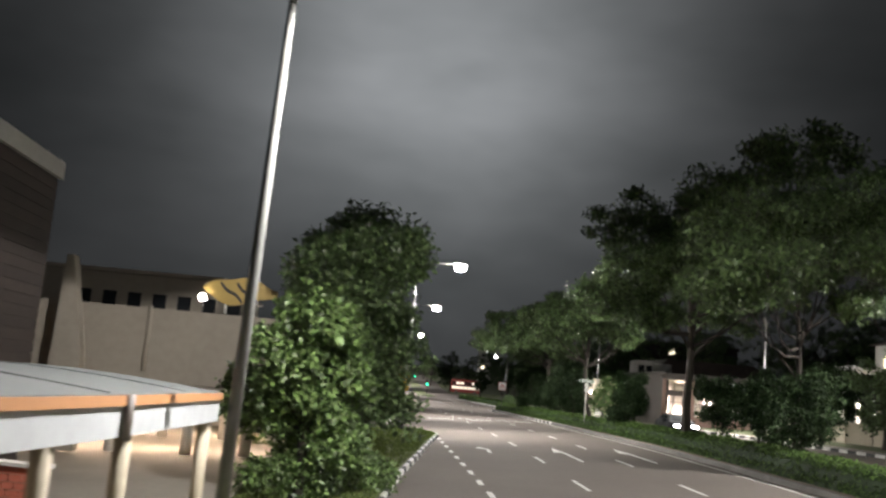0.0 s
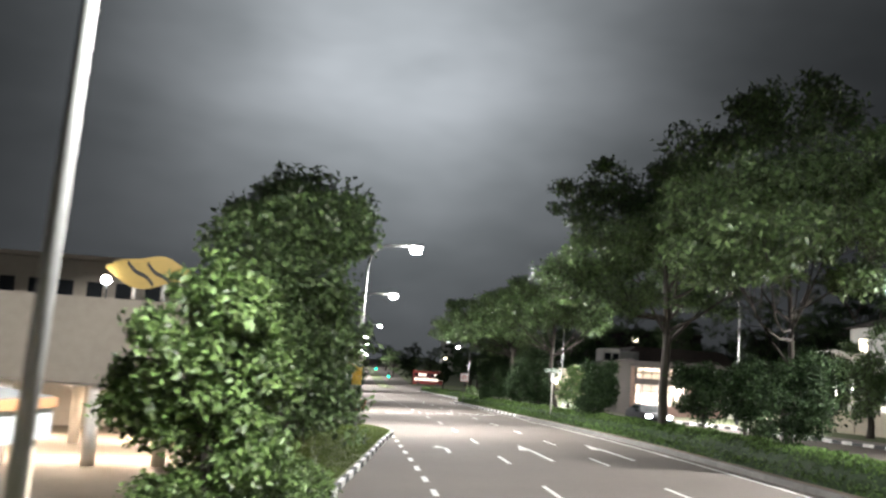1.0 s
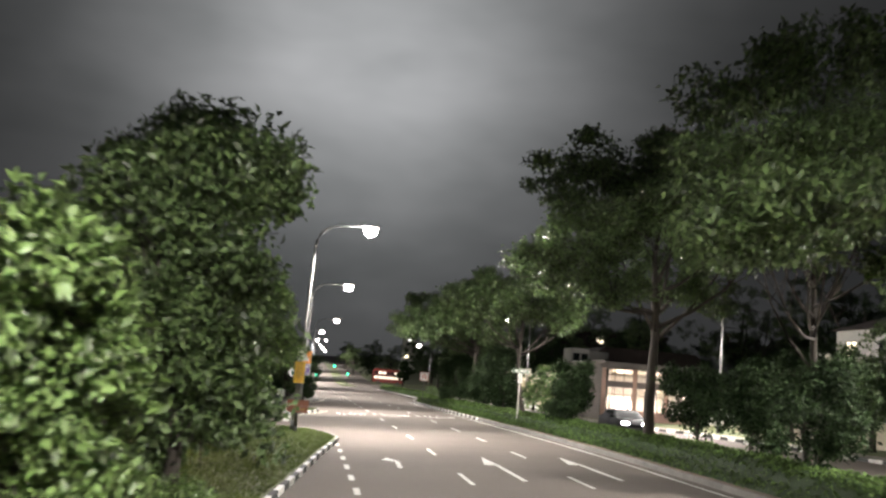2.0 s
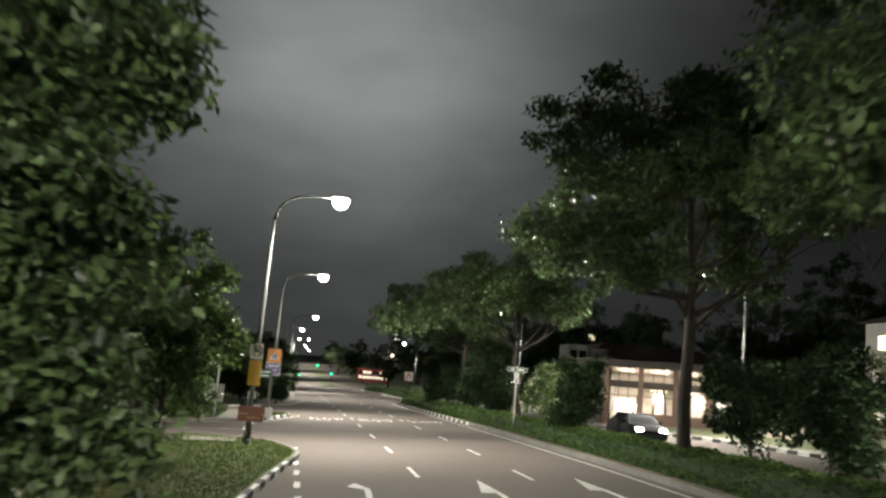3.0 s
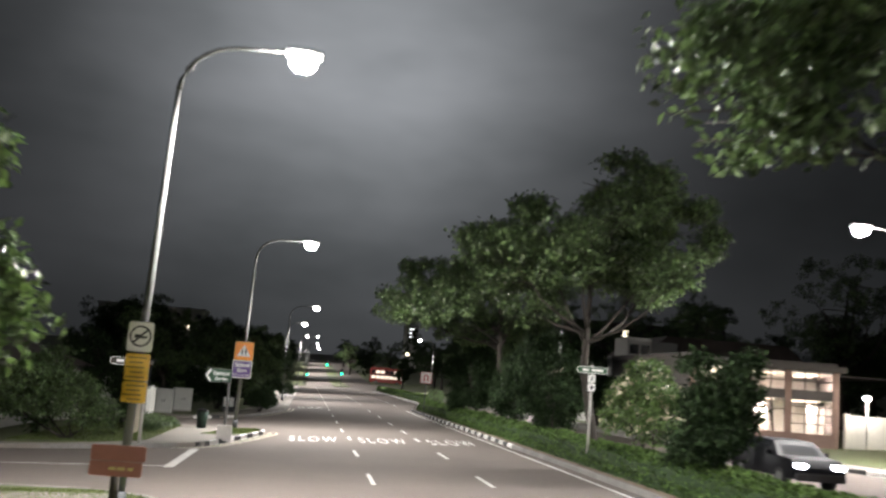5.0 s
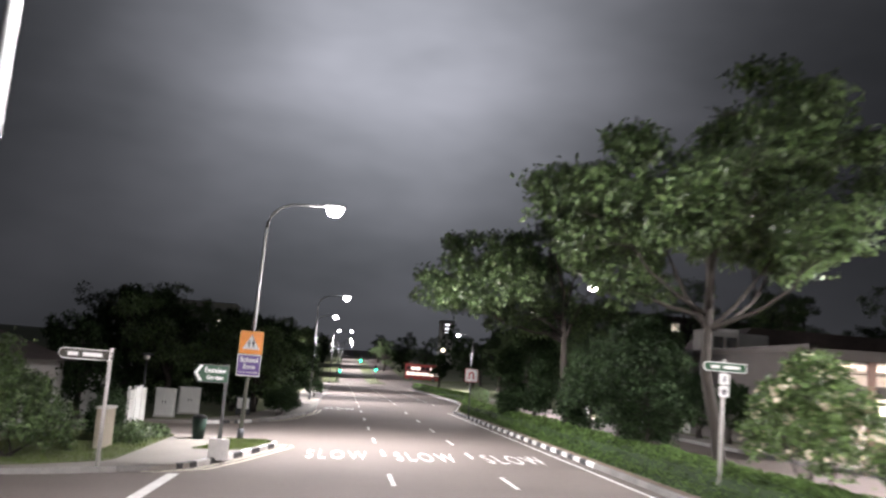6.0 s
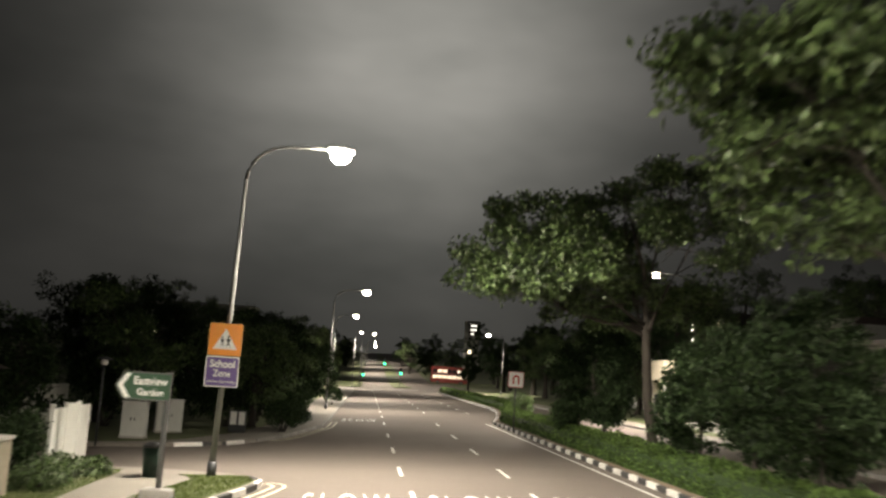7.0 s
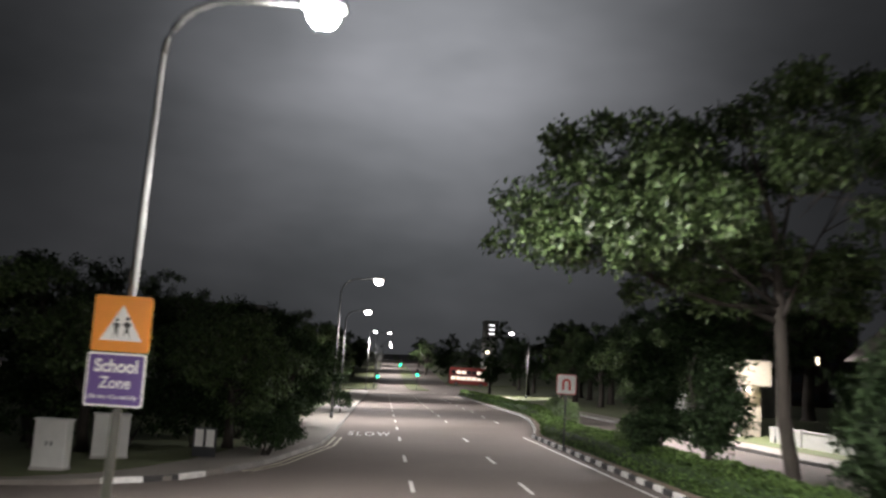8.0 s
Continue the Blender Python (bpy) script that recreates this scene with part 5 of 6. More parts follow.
emblem = thing("station_emblem", (-8.15, 40.2, gz(40) + KERB_H + 4.6), "gold leaf-shaped emblem with dark wavy stripes on the parapet", "emblem")
for x in (-0.45, 0.35):
    part("post", tube(bmesh.new(), [(x, 0.1, 0), (x, 0.1, 0.5)], 0.05, 8), PLASTER, emblem, "short pale post")
upper = [(u, 0.78 + 0.42 * math.cos(u * 1.15) + 0.05 * math.sin(u * 5)) for u in steps(-1.25, 1.2, 14)]
lower = [(u, 0.78 - 0.46 * math.cos(u * 1.15) + 0.09 * math.sin(u * 3.2)) for u in steps(1.2, -1.25, 14)]
part("panel", polygon(bmesh.new(), upper + lower, 0.12), GOLD, emblem, "golden panel")
for shift in (-0.42, 0.12):
    a = [(shift - 0.25 + 0.75 * s, 1.06 - 0.62 * s - 0.06 * math.sin(s * 6.2)) for s in steps(0, 1, 8)]
    part("stripe", polygon(bmesh.new(), a + [(x - 0.02, z - 0.11) for x, z in a[::-1]], 0.02), BLACK, emblem, "dark wavy stripe", (0, -0.02, 0))
flood = thing("floodlight", (-9.35, 40.2, gz(40) + KERB_H + 4.6), "small lit floodlight on the parapet", "floodlight")
part("bracket", tube(bmesh.new(), [(0, 0.1, 0), (0, 0.1, 0.5)], 0.03, 8), DARK_STEEL, flood)
part("lamp", tube(bmesh.new(), [(0, -0.08, 0.5), (0, 0.06, 0.55)], [0.13, 0.08], 12), LAMP_FAR, flood, "glowing lens")
area_light((-9.35, 39.8, gz(40) + 5.3), 25, 0.2, (1, 0.9, 0.75), target=(-9.35, 37, gz(40) + 4.6))


strip("footpath", steps(64.7, 67.3, 8), lambda y: -14, lambda y: min(-2.45, lerp(BAY, y) - 0.25), lambda y, x: gz(y, x) + KERB_H + 0.02, PAVING, "worn pale concrete footpath across the verge corner", 0.1, "footpath", across=3)
strip("lawn", steps(89.0, 94.2, 20), lambda y: lerp(CORNER, y) - 1.9, lambda y: lerp(CORNER, y) - 0.2, lambda y, x: gz(y, x) + KERB_H + 0.02, GRASS_SOIL, "small grass patch inside the corner kerb", 0.1, "grass", across=3)
strip("lawn", steps(81.6, 96.2, 30), lambda y: -60, lambda y: min(lerp(CORNER, y) - 2.4, -4.6), lambda y, x: gz(y, x) + KERB_H + 0.015, GRASS_SOIL, "rough grass behind the pavement", 0.1, "grass", across=6)
strip("lawn", steps(106, 262, 120), lambda y: -60, lambda y: min(lerp(FARLEFT, y) - 2.6, -3.0), lambda y, x: gz(y, x) + KERB_H + 0.015, GRASS_SOIL, "rough grass behind the pavement", 0.1, "grass", across=6)
strip("lawn", steps(-40, 278, 120), lambda y: opposite(y) + 1.7, lambda y: 90, lambda y, x: gz(y, x) + KERB_H + 0.015, GRASS_SOIL, "rough grass behind the far pavement", 0.1, "grass", across=6)


# ---- community building across the road ----
HALL_TURN = -22
hall = thing("community_building", (22.5, 95.0, 0.1), "two-storey glazed building lit pink-white inside", "building", kind="structure", turn=HALL_TURN)
PIERS = (0.0, 2.5, 5.0, 7.4)
part("floor", box(bmesh.new(), 0, 0, -0.4, 7.6, 8.0, 0.05), PAVING, hall)
part("roof", box(bmesh.new(), -0.3, -0.35, 4.3, 7.9, 8.4, 4.62, 0.03), CLADDING, hall, "flat grey roof")
part("roof_kerb", box(bmesh.new(), 0.1, 0.1, 4.62, 7.5, 0.3, 4.8), CLADDING, hall)
part("ceiling_panel", box(bmesh.new(), 0.1, 0.2, 4.2, 7.5, 7.9, 4.3), PLASTER, hall)
part("landing", box(bmesh.new(), 2.4, 0.3, 2.75, 7.4, 7.6, 2.95), PLASTER, hall, "pale upper floor slab")
part("back_wall", box(bmesh.new(), 0, 7.7, 0.05, 7.5, 7.9, 4.3), PLASTER, hall)
part("side_wall", box(bmesh.new(), 7.4, 0.3, -0.4, 7.62, 7.7, 4.3), CLADDING, hall, "dark clad end wall")
part("side_wall", box(bmesh.new(), -0.15, 0.3, -0.4, 0.05, 7.7, 4.3), PLASTER, hall)
part("spandrel", box(bmesh.new(), 0.1, -0.08, 2.78, 7.4, 0.18, 3.28), CLADDING, hall, "grey band between the storeys")
part("plinth_wall", box(bmesh.new(), 2.6, -0.07, -0.4, 7.4, 0.16, 1.0), PINK_RENDER, hall, "low pinkish plinth wall")
for x in PIERS:
    part("pier", box(bmesh.new(), x - 0.16, -0.16, -0.4, x + 0.16, 0.22, 4.3, 0.02), PINK_RENDER, hall, "pinkish rendered pier")
for k, (a, b) in enumerate(zip(PIERS, PIERS[1:])):
    a, b = a + 0.16, b - 0.16
    win = part("upper_window", box(bmesh.new(), a, 0.04, 3.28, b, 0.05, 4.3), GLASS, hall, "strip window")
    win.visible_shadow = False
    low = 1.0 if k else 0.05
    glz = part("lower_window", box(bmesh.new(), a, 0.04, low, b, 0.05, 2.78), GLASS, hall, "tall window")
    glz.visible_shadow = False
    for n in range(4):
        x = a + (b - a) * n / 3
        part("mullion", box(bmesh.new(), x - 0.03, 0.0, 3.28, x + 0.03, 0.09, 4.3), FRAME, win)
        part("mullion", box(bmesh.new(), x - 0.03, 0.0, low, x + 0.03, 0.09, 2.78), FRAME, glz)
    part("transom", box(bmesh.new(), a, 0.0, 3.74, b, 0.09, 3.8), FRAME, win)
    for z in ((2.2,), (2.2,), (1.5, 2.0, 2.4))[k]:
        part("transom", box(bmesh.new(), a, 0.0, z - 0.03, b, 0.09, z + 0.03), FRAME, glz)
for x, lean in ((2.1, 0.35), (3.5, 0.2), (4.3, -0.12)):
    part("strut", tube(bmesh.new(), [(x - lean, 0.6, 0.0), (x + lean, 0.6, 2.75)], 0.07, 8), CLADDING, hall, "slanting grey strut")
for k in range(11):
    part("stair_step", box(bmesh.new(), 0.5, 1.6 + k * 0.3, 0.05, 2.2, 1.9 + k * 0.3, 0.22 + k * 0.17), PLASTER, hall, "pale stair step")
for x in (0.45, 2.25):
    part("stair_rail", tube(bmesh.new(), [(x, 1.6, 1.0), (x, 4.8, 2.9)], 0.03, 6), DARK_STEEL, hall, "dark stair rail")
for x in (1.3, 3.8, 6.2):
    for y in (1.6, 5.0):
        part("ceiling_light", box(bmesh.new(), x - 0.6, y - 0.12, 4.14, x + 0.6, y + 0.12, 4.195), WARM_PANEL, hall, "lit ceiling panel")
        if x > 2:
            part("ceiling_light", box(bmesh.new(), x - 0.6, y - 0.12, 2.69, x + 0.6, y + 0.12, 2.745), WARM_PANEL, hall, "lit ceiling panel")
    for y, z in ((2.4, 4.1), (3.2, 2.66)):
        at = hall.matrix_world @ Vector((x, y, z))
        area_light(at, 300, 0.9, (1.0, 0.80, 0.70), raised=False)
for x in (3.3, 6.4):
    part("partition", box(bmesh.new(), x, 3.4, 0.05, x + 0.9, 3.5, 2.5), PLASTER, hall)

wing = thing("curved_wing", (22.7, 95.4, 0.1), "pale rendered wing with a rounded corner and roof room", "building", kind="structure")
line = [(0.0, 0.0), (0.0, 8.0), (0.0, 14.5)] + [(6.0 - 6.0 * math.cos(a), 14.5 + 6.0 * math.sin(a)) for a in steps(0.08, math.pi / 2, 16)] + [(16.0, 20.5)]
# one wall in two colours: straight run painted shaded, curved end painted lit
for run, z0, z1, out, mat, label in ((line[:3], -0.3, 4.7, 0.0, WING_SHADED, "straight wall, shade put into its brown-grey colour"), (line[2:], -0.3, 4.7, 0.0, PLASTER, "curved wall, painted pale as the lit end"),
                                     (line[:3], 4.7, 5.0, 0.06, WING_SHADED, "straight parapet band, shade put into its colour"), (line[2:], 4.7, 5.0, 0.06, PLASTER_GREY, "curved parapet band, painted pale as the lit end")):
    bm = bmesh.new()
    rows = [[bm.verts.new((x - out if y < 14.6 else x - out * 0.7, y + (0 if y < 14.6 else out * 0.7), z)) for x, y in run] for z in (z0, z1)]
    inner = [[bm.verts.new((x + 0.3, y - 0.3 if y > 14.6 else y, z)) for x, y in run] for z in (z0, z1)]
    for k in range(len(run) - 1):
        bm.faces.new((rows[0][k], rows[0][k + 1], rows[1][k + 1], rows[1][k])).smooth = True
        bm.faces.new((inner[1][k], inner[1][k + 1], inner[0][k + 1], inner[0][k]))
        bm.faces.new((rows[1][k], rows[1][k + 1], inner[1][k + 1], inner[1][k]))
    bmesh.ops.recalc_face_normals(bm, faces=bm.faces[:])
    part("wall" if z0 < 0 else "parapet", bm, mat, wing, label)
part("roof", box(bmesh.new(), 1.6, 5.0, 4.45, 15.8, 16.0, 4.55), CLADDING, wing)
part("roof_room", box(bmesh.new(), 1.4, 15.4, 4.55, 3.2, 18.4, 6.5, 0.03), PLASTER, wing)
for k in range(2):
    part("window", box(bmesh.new(), 1.55 + 0.85 * k, 15.36, 5.3, 2.2 + 0.85 * k, 15.5, 6.0), GLASS_DARK, wing, "dark window")
part("roof_tank", tube(bmesh.new(), [(4.3, 16.4, 4.5), (4.3, 16.4, 6.3)], [1.0, 1.15], 20), PLASTER_GREY, wing, "round grey roof tank")
part("pitched_roof", polygon(bmesh.new(), [(3.6, 0), (20, 0), (16.5, 2.6), (6.5, 2.6)], 9.5), ROOF_TILE, wing, "dark pitched roof", (0, 21, 4.6))

def boundary_wall(x, y0, y1, h, label, mat=PLASTER, turn=0):
    w = thing("boundary_wall", (x, y0, KERB_H), label, "wall", kind="structure", turn=turn)
    n = max(1, int((y1 - y0) / 3.2))
    for k in range(n):
        a, b = (y1 - y0) * k / n, (y1 - y0) * (k + 1) / n
        part("panel", box(bmesh.new(), -0.07, a + 0.2, -0.4, 0.07, b, h), mat, w)
        part("pier", box(bmesh.new(), -0.13, a, -0.05, 0.13, a + 0.22, h + 0.12, 0.01), mat, w)
    part("coping", box(bmesh.new(), -0.11, 0.25, h, 0.11, y1 - y0, h + 0.05), mat, w)
    return w


boundary_wall(28.4, 58, 83.0, 1.35, "beige rendered boundary wall with piers", TAN_WALL)
boundary_wall(23.8, 117, 129, 0.8, "low white boundary wall by the opposite pavement", PLASTER_GREY)
boundary_wall(29.9, 92.3, 100.5, 1.75, "white rendered garden wall lit by a globe lamp", PLASTER, -90)
boundary_wall(26.2, 28, 54, 1.4, "beige rendered boundary wall with piers", TAN_WALL)


def portico(x, y, label):
    p = thing("gate_portico", (x, y, KERB_H), label, "portico", kind="structure")
    for dx in (0, 3.0):
        for dy in (0, 2.6):
            part("column", box(bmesh.new(), dx - 0.16, dy - 0.16, -0.1, dx + 0.16, dy + 0.16, 5.2, 0.015), PLASTER, p)
    part("roof", box(bmesh.new(), -0.6, -0.6, 5.2, 3.6, 3.2, 5.55, 0.02), PLASTER, p, "flat white roof")
    part("rear_wall", box(bmesh.new(), 3.3, -1.5, -0.1, 3.5, 4.0, 5.1), PLASTER_GREY, p)
    part("gate", box(bmesh.new(), 0.0, 0.16, 0.1, 0.05, 2.44, 1.4), DARK_STEEL, p, "dark steel gate")
    return p


portico(32.9, 79.8, "white gate portico with square columns")


def house(x, y, w, d, h, roof_h, turn, label, lit=0):
    b = thing("house", (x, y, gz(y) + KERB_H), label, "house", kind="structure", turn=turn)
    part("wall", box(bmesh.new(), -w / 2, -d / 2, -0.1, w / 2, d / 2, h), PLASTER_GREY, b)
    bm = bmesh.new()
    o = 0.5
    lo = [bm.verts.new(p) for p in ((-w / 2 - o, -d / 2 - o, h), (w / 2 + o, -d / 2 - o, h), (w / 2 + o, d / 2 + o, h), (-w / 2 - o, d / 2 + o, h))]
    hi = [bm.verts.new(p) for p in ((-w / 4, 0, h + roof_h), (w / 4, 0, h + roof_h))]
    for f in ((lo[0], lo[1], hi[1], hi[0]), (lo[1], lo[2], hi[1]), (lo[2], lo[3], hi[0], hi[1]), (lo[3], lo[0], hi[0]), tuple(lo[::-1])):
        bm.faces.new(f)
    part("roof", bm, ROOF_TILE, b, "dark tiled hip roof")
    for k in range(3):
        win = part("window", box(bmesh.new(), -0.5, -0.04, 0, 0.5, 0.04, 1.1), LIT_WINDOW if k < lit else GLASS_DARK, b, "window", (-w / 3 + k * w / 3, -d / 2 - 0.01, 1.0 if h < 4 else h - 2.0))
        part("frame", box(bmesh.new(), -0.56, -0.02, -0.07, 0.56, 0.02, 0.0), PLASTER, win)
    return b


house(-15.5, 98, 9, 7, 3.0, 1.6, 80, "low house with dark tiled roof behind cabinets")
house(-19, 90, 8, 8, 5.6, 1.8, 80, "two-storey house with dark roof")
house(36, 172, 12, 10, 6.2, 2.0, -90, "two-storey house behind roadside trees", 1)
house(38, 52, 14, 10, 6.4, 2.2, -90, "two-storey house behind a wall", 1)
house(42.5, 80, 12, 10, 7.4, 2.0, -90, "beige two-storey house beside the gate portico", 1)
guard = thing("guard_house", (23.5, 133.0, KERB_H), "small pale flat-roofed guard house with a wall lamp", "guard house", kind="structure")
part("wall", box(bmesh.new(), 0.35, 0.9, -0.1, 1.7, 4.0, 3.05), TAN_WALL, guard)
part("roof", box(bmesh.new(), -0.1, 0, 3.05, 1.95, 4.6, 4.55, 0.03), TAN_WALL, guard, "deep pale flat roof")
for y in (0.15, 4.2):
    part("post", box(bmesh.new(), 0.0, y, -0.1, 0.2, y + 0.2, 3.05), PLASTER_GREY, guard)
part("door", box(bmesh.new(), 0.30, 2.6, 0, 0.36, 3.5, 2.1), GLASS_DARK, guard)
part("wall_lamp", box(bmesh.new(), 0.75, 0.78, 2.72, 0.95, 0.9, 2.86), LAMP_FAR, guard, "lit wall lamp")
area_light((24.35, 133.6, 2.85), 10, 0.15, (1.0, 0.84, 0.66))


def block_of_flats(x, y, w, h, floors, cols, label, lit_share, seed, mat=PLASTER_GREY):
    rng = np.random.default_rng(seed)
    b = thing("apartment_block", (x, y, gz(y)), label, "building", kind="structure")
    part("wall", box(bmesh.new(), -w / 2, 0, -2, w / 2, 12, h), mat, b)
    part("roof", box(bmesh.new(), -w / 2 - 0.3, -0.3, h, w / 2 + 0.3, 12.3, h + 0.8), mat, b)
    for f in range(floors):
        for c in range(cols):
            xx, zz = -w / 2 + w * (c + 0.5) / cols, h * (f + 0.35) / floors
            part("window", box(bmesh.new(), xx - 0.7, -0.06, zz, xx + 0.7, 0.02, zz + 1.3), LIT_WINDOW if rng.random() < lit_share else GLASS_DARK, b)
    return b


block_of_flats(67, 230, 26, 15, 5, 9, "dark apartment block behind trees with few lit windows", 0.06, 8, BRICK_DARK)
SIGN_LIGHT = glow("sign_light", (1, 1, 1), 1.0)
far_block = block_of_flats(47.2, 480, 5.5, 20, 7, 2, "distant apartment block with a lit sign board", 0.1, 3)
block_of_flats(-45, 330, 30, 20, 6, 10, "distant apartment block with a few lit windows", 0.04, 5)
plate(far_block, "sign_board", rect(3.0, 5.6), SIGN_DARK, (0, -0.3, 17.0), 0.2, "dark sign board with lit lines")
for k in range(3):
    plate(far_block, "lit_line", rect(2.4, 0.75), SIGN_LIGHT, (0, -0.42, 18.8 - 1.8 * k), 0.1, "lit line of the sign")


# ---- traffic signals ----
def signal(x, y, z, pole_x, label):
    s = thing("traffic_light", (x, y, gz(y)), label, "traffic light", group="traffic lights")
    px = pole_x - x
    if abs(px) > 0.1:
        part("pole", tube(bmesh.new(), [(px, 0.2, -0.05), (px, 0.2, z + 0.4), (px + (-0.4 if px > 0 else 0.4), 0.2, z + 0.8), (0, 0.2, z + 0.8)], 0.08, 8), DARK_STEEL, s)
    else:
        part("pole", tube(bmesh.new(), [(0, 0.2, -0.05), (0, 0.2, z + 0.6)], 0.07, 8), DARK_STEEL, s)
    part("housing", box(bmesh.new(), -0.28, -0.1, z - 0.4, 0.28, 0.16, z + 1.2, 0.04), BLACK, s)
    for k, m in enumerate((GREEN_LIGHT, BLACK, BLACK)):
        # green lens drawn about twice true size to stand for its glare
        part("lens", tube(bmesh.new(), [(0, -0.16, z + 0.5 * k), (0, -0.09, z + 0.5 * k)], 0.19 if k else 0.30, 14), m, s, "glowing green lens, enlarged for its glare" if not k else "dark lens")
        part("visor", tube(bmesh.new(), [(0, -0.3, z + 0.22 + 0.5 * k), (0, -0.1, z + 0.22 + 0.5 * k)], 0.05, 6), BLACK, s)
    return s


signal(1.4, 285.5, 2.75, 1.4, "traffic light showing green on a dark pole")
signal(9.95, 285.5, 3.3, 9.95, "traffic light showing green on a dark pole")
signal(6.1, 285, 5.35, 0.9, "overhead traffic light showing green on a mast arm")


# ---- vehicles ----
CAR_GLASS = material("car_glass", (0.015, 0.016, 0.018), rough=0.6, vary=0.1, bump=0, spec=0.03)


def car(x, y, turn, label):
    c = thing("car", (x, y, gz(y) + 0.006), label, "car", turn=turn)
    outline = [(-2.2, 0.35), (-2.25, 0.7), (-1.95, 0.95), (-1.15, 1.02), (-0.55, 1.45), (0.75, 1.5), (1.5, 1.12), (2.1, 1.02), (2.2, 0.6), (2.15, 0.35)]
    bm = bmesh.new()
    ring = []
    for w, s in ((-0.88, 0.97), (-0.84, 1.0), (0.84, 1.0), (0.88, 0.97)):
        ring.append([bm.verts.new((w * (0.8 if z > 1.2 else 1), u * s, z)) for u, z in outline])
    for a, b in zip(ring, ring[1:]):
        for k in range(len(outline)):
            j = (k + 1) % len(outline)
            f = bm.faces.new((a[k], a[j], b[j], b[k]))
    bm.faces.new(ring[0])
    bm.faces.new(ring[-1])
    bmesh.ops.recalc_face_normals(bm, faces=bm.faces[:])
    body = part("body", bm, CAR_PAINT, c)
    for f in body.data.polygons:
        f.use_smooth = True
    soft_edge = body.modifiers.new("soft_edge", "BEVEL")
    soft_edge.width, soft_edge.segments, soft_edge.limit_method, soft_edge.angle_limit = 0.07, 3, "ANGLE", radians(20)
    part("windscreen", polygon(bmesh.new(), [(-0.66, 0), (0.66, 0), (0.58, 0.5), (-0.58, 0.5)], 0.01), CAR_GLASS, c).matrix_basis = Matrix.Translation((0, -1.14, 1.03)) @ Matrix.Rotation(radians(-54), 4, "X")
    for sx in (-1, 1):
        part("side_window", box(bmesh.new(), sx * 0.80 - 0.02, -0.5, 1.05, sx * 0.80 + 0.02, 0.8, 1.38), GLASS_DARK, c)
        part("headlight", box(bmesh.new(), sx * 0.62 - 0.2, -2.26, 0.66, sx * 0.62 + 0.2, -2.1, 0.82, 0.03), HEADLIGHT, c, "lit white headlight")
        part("mirror", box(bmesh.new(), sx * 0.98 - 0.1, -0.85, 1.0, sx * 0.98 + 0.1, -0.75, 1.14, 0.02), CAR_PAINT, c)
        for wy in (-1.35, 1.35):
            wheel = part("wheel", tube(bmesh.new(), [(sx * 0.68, wy, 0.32), (sx * 0.9, wy, 0.32)], 0.32, 20), RUBBER, c, "black tyre")
            part("rim", tube(bmesh.new(), [(sx * 0.88, wy, 0.32), (sx * 0.915, wy, 0.32)], 0.2, 14), STEEL, wheel, "metal rim")
    part("bumper", box(bmesh.new(), -0.84, -2.3, 0.3, 0.84, -2.12, 0.55, 0.04), BLACK, c)
    return c


car(17.4, 74.8, 0, "dark saloon car with lit headlights on the opposite carriageway")
spot = bpy.data.lights.new("headlight_beam", "SPOT")
spot.energy, spot.spot_size, spot.spot_blend, spot.shadow_soft_size, spot.color = 160, radians(60), 0.8, 0.1, (0.95, 0.98, 1.0)
beam = new("headlight_beam", spot)
beam.matrix_world = look((17.4, 72.2, 0.75 + fall(17.6)), (17.4, 64, fall(17.4)))

# ---- bus waiting at the junction, seen along its side ----
bus = thing("bus", (22.9, 305, gz(305, 22.9) + 0.01), "red double-deck bus with lit windows waiting at the junction", "bus", turn=84)
part("body", box(bmesh.new(), -1.25, -4.6, 0.35, 1.25, 4.6, 4.35, 0.16), BUS_RED, bus)
part("waist_band", box(bmesh.new(), -1.27, -4.5, 2.35, 1.27, 4.5, 2.6, 0.02), BLACK, bus, "dark band between the decks")
for deck, z in enumerate((1.45, 2.85)):
    for k in range(7):
        for sx in (-1, 1):
            lit = (k * 2 + deck) % 4 != 1 if deck == 0 else k in (0, 1, 4, 5)
            part("side_window", box(bmesh.new(), sx * 1.26 - 0.02, -4.2 + k * 1.22, z, sx * 1.26 + 0.02, -3.15 + k * 1.22, z + 0.75), BUS_WINDOW if lit else GLASS_DARK, bus, "window")
part("windscreen", box(bmesh.new(), -1.0, -4.64, 1.2, 1.0, -4.58, 2.3), GLASS_DARK, bus)
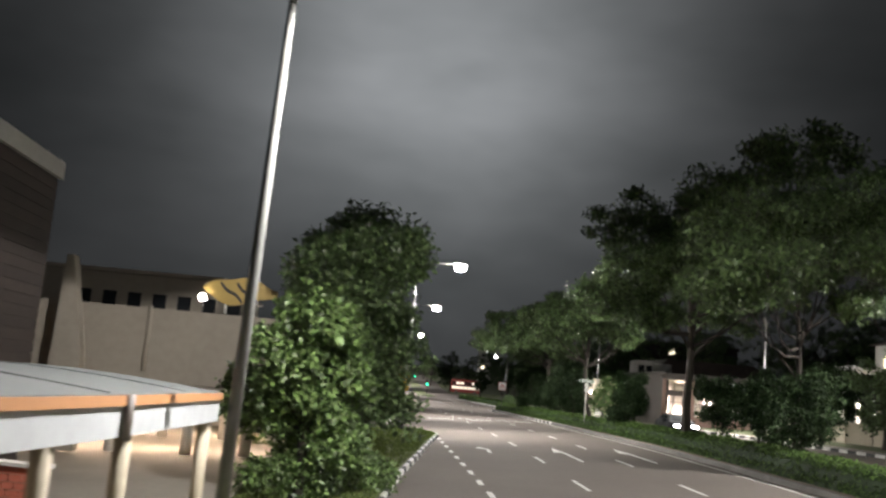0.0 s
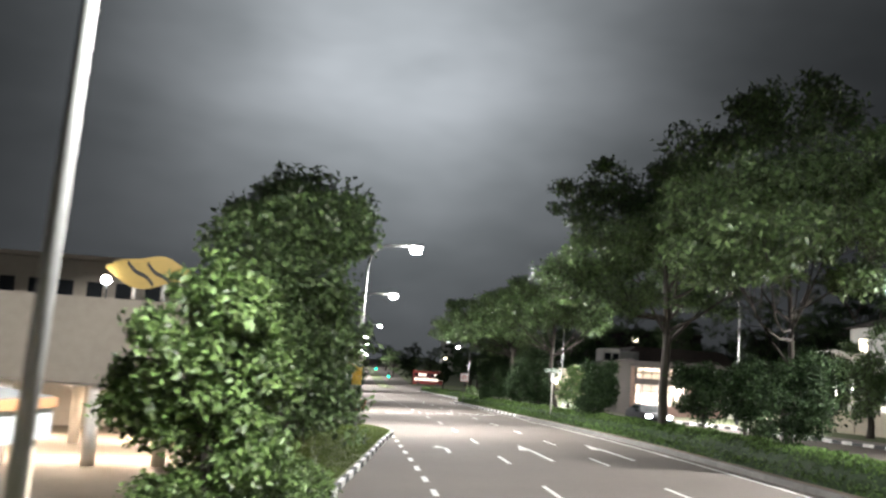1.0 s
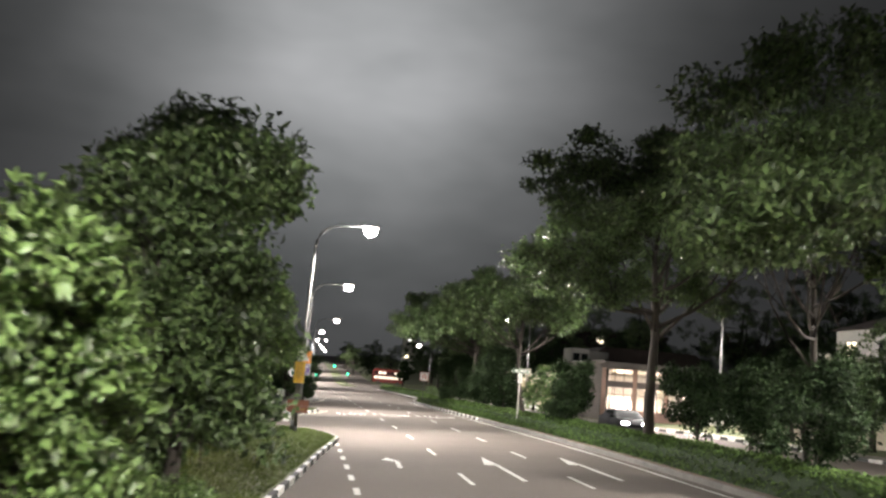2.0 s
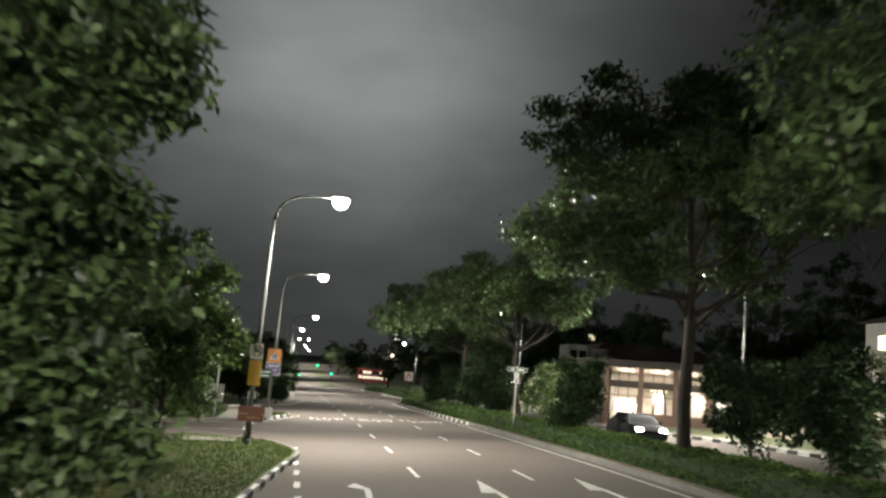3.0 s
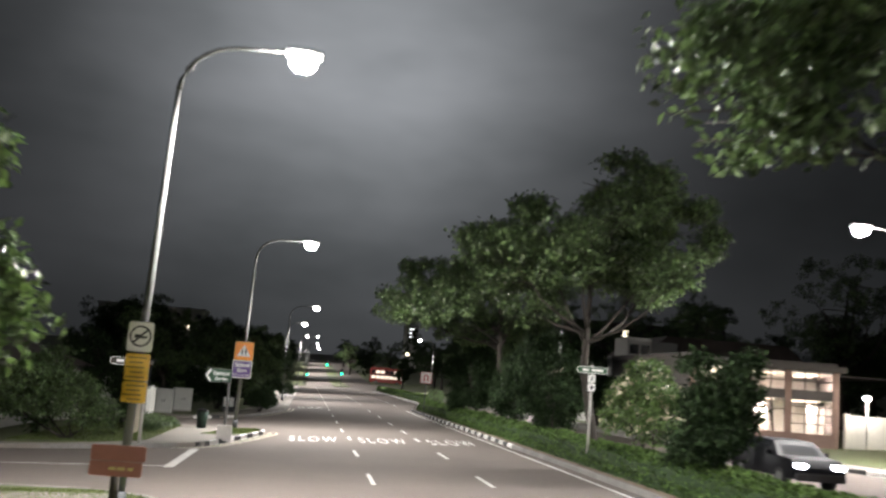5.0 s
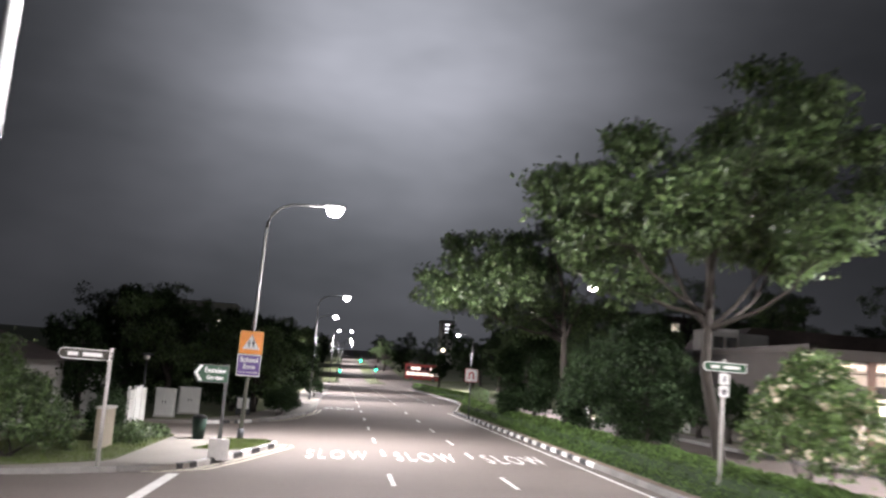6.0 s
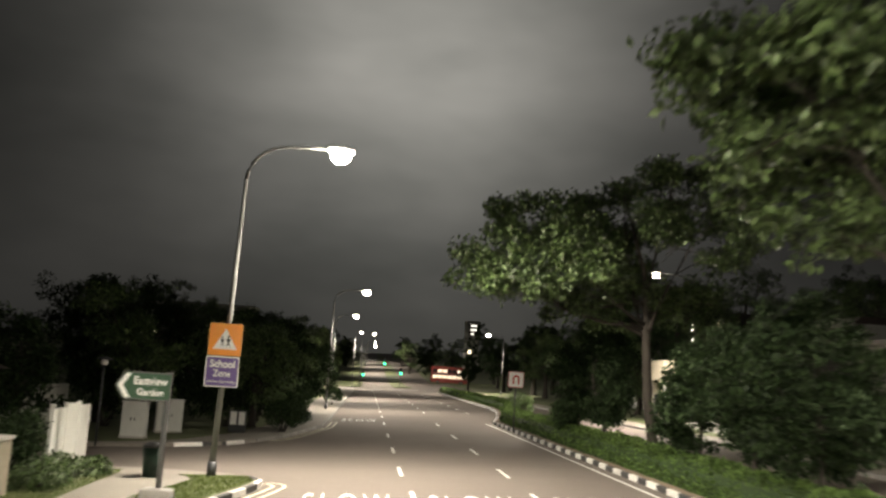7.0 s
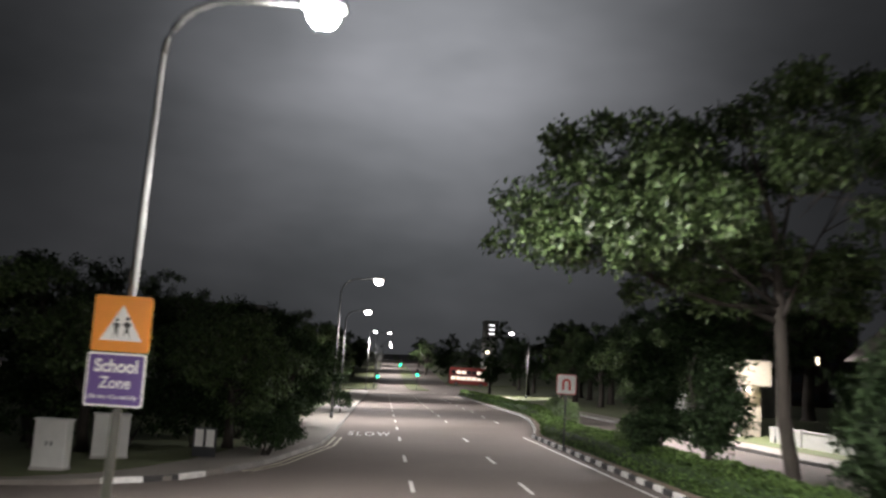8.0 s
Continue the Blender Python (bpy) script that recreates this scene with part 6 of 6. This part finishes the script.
part("upper_windscreen", box(bmesh.new(), -1.0, -4.64, 2.85, 1.0, -4.58, 3.7), GLASS_DARK, bus)
part("route_panel", box(bmesh.new(), -0.7, -4.65, 2.4, 0.7, -4.58, 2.7), BUS_WINDOW, bus, "lit route panel")
for sx in (-1, 1):
    part("headlight", box(bmesh.new(), sx * 0.9 - 0.16, -4.66, 0.7, sx * 0.9 + 0.16, -4.58, 0.92), BUS_WINDOW, bus, "lit headlight")
    for wy in (-2.9, 2.9):
        wheel = part("wheel", tube(bmesh.new(), [(sx * 0.95, wy, 0.47), (sx * 1.27, wy, 0.47)], 0.47, 18), RUBBER, bus, "black tyre")
        part("rim", tube(bmesh.new(), [(sx * 1.26, wy, 0.47), (sx * 1.285, wy, 0.47)], 0.26, 12), STEEL, wheel, "metal rim")

# ---- kerbs, laid last ----
kerb([(lerp(BAY, y), y) for y in steps(12, 58.4, 94)], "black and white kerb stones round the grass verge", start=0)
kerb([(lerp(BAY, y), y) for y in steps(58.4, 69, 40)], "plain grey kerb stones at the verge corner", plain=True)
kerb([(lerp(CORNER, y), y) for y in steps(83.6, 94.2, 50)], "black and white kerb stones at the corner island", start=1)
kerb([(lerp(CORNER, y), y) for y in steps(80.9, 83.6, 20)], "grey kerb stones at the side road", plain=True)
kerb([(lerp(FARLEFT, y), y) for y in steps(105.9, 109.4, 16)], "black and white kerb stones round the entrance", start=0, length=1.2)
kerb([(lerp(FARLEFT, y), y) for y in steps(109.4, 240, 210)], "grey kerb stones along the pavement", plain=True)
kerb([(median_left(y), y) for y in steps(18, 88, 140)], "plain worn kerb stones along the median", plain=True)
kerb([(median_left(y), y) for y in steps(88, 240, 240)], "black and white kerb stones along the median", start=0)
kerb([(opposite(y), y) for y in steps(40, 87, 80)], "black and white kerb stones across the road", start=0)
kerb([(opposite(y), y) for y in steps(87, 190, 140)], "plain grey kerb stones across the road", plain=True)
kerb([(median_right(y), y) for y in steps(40, 190, 200)], "grey kerb stones on the far side of the median", plain=True)
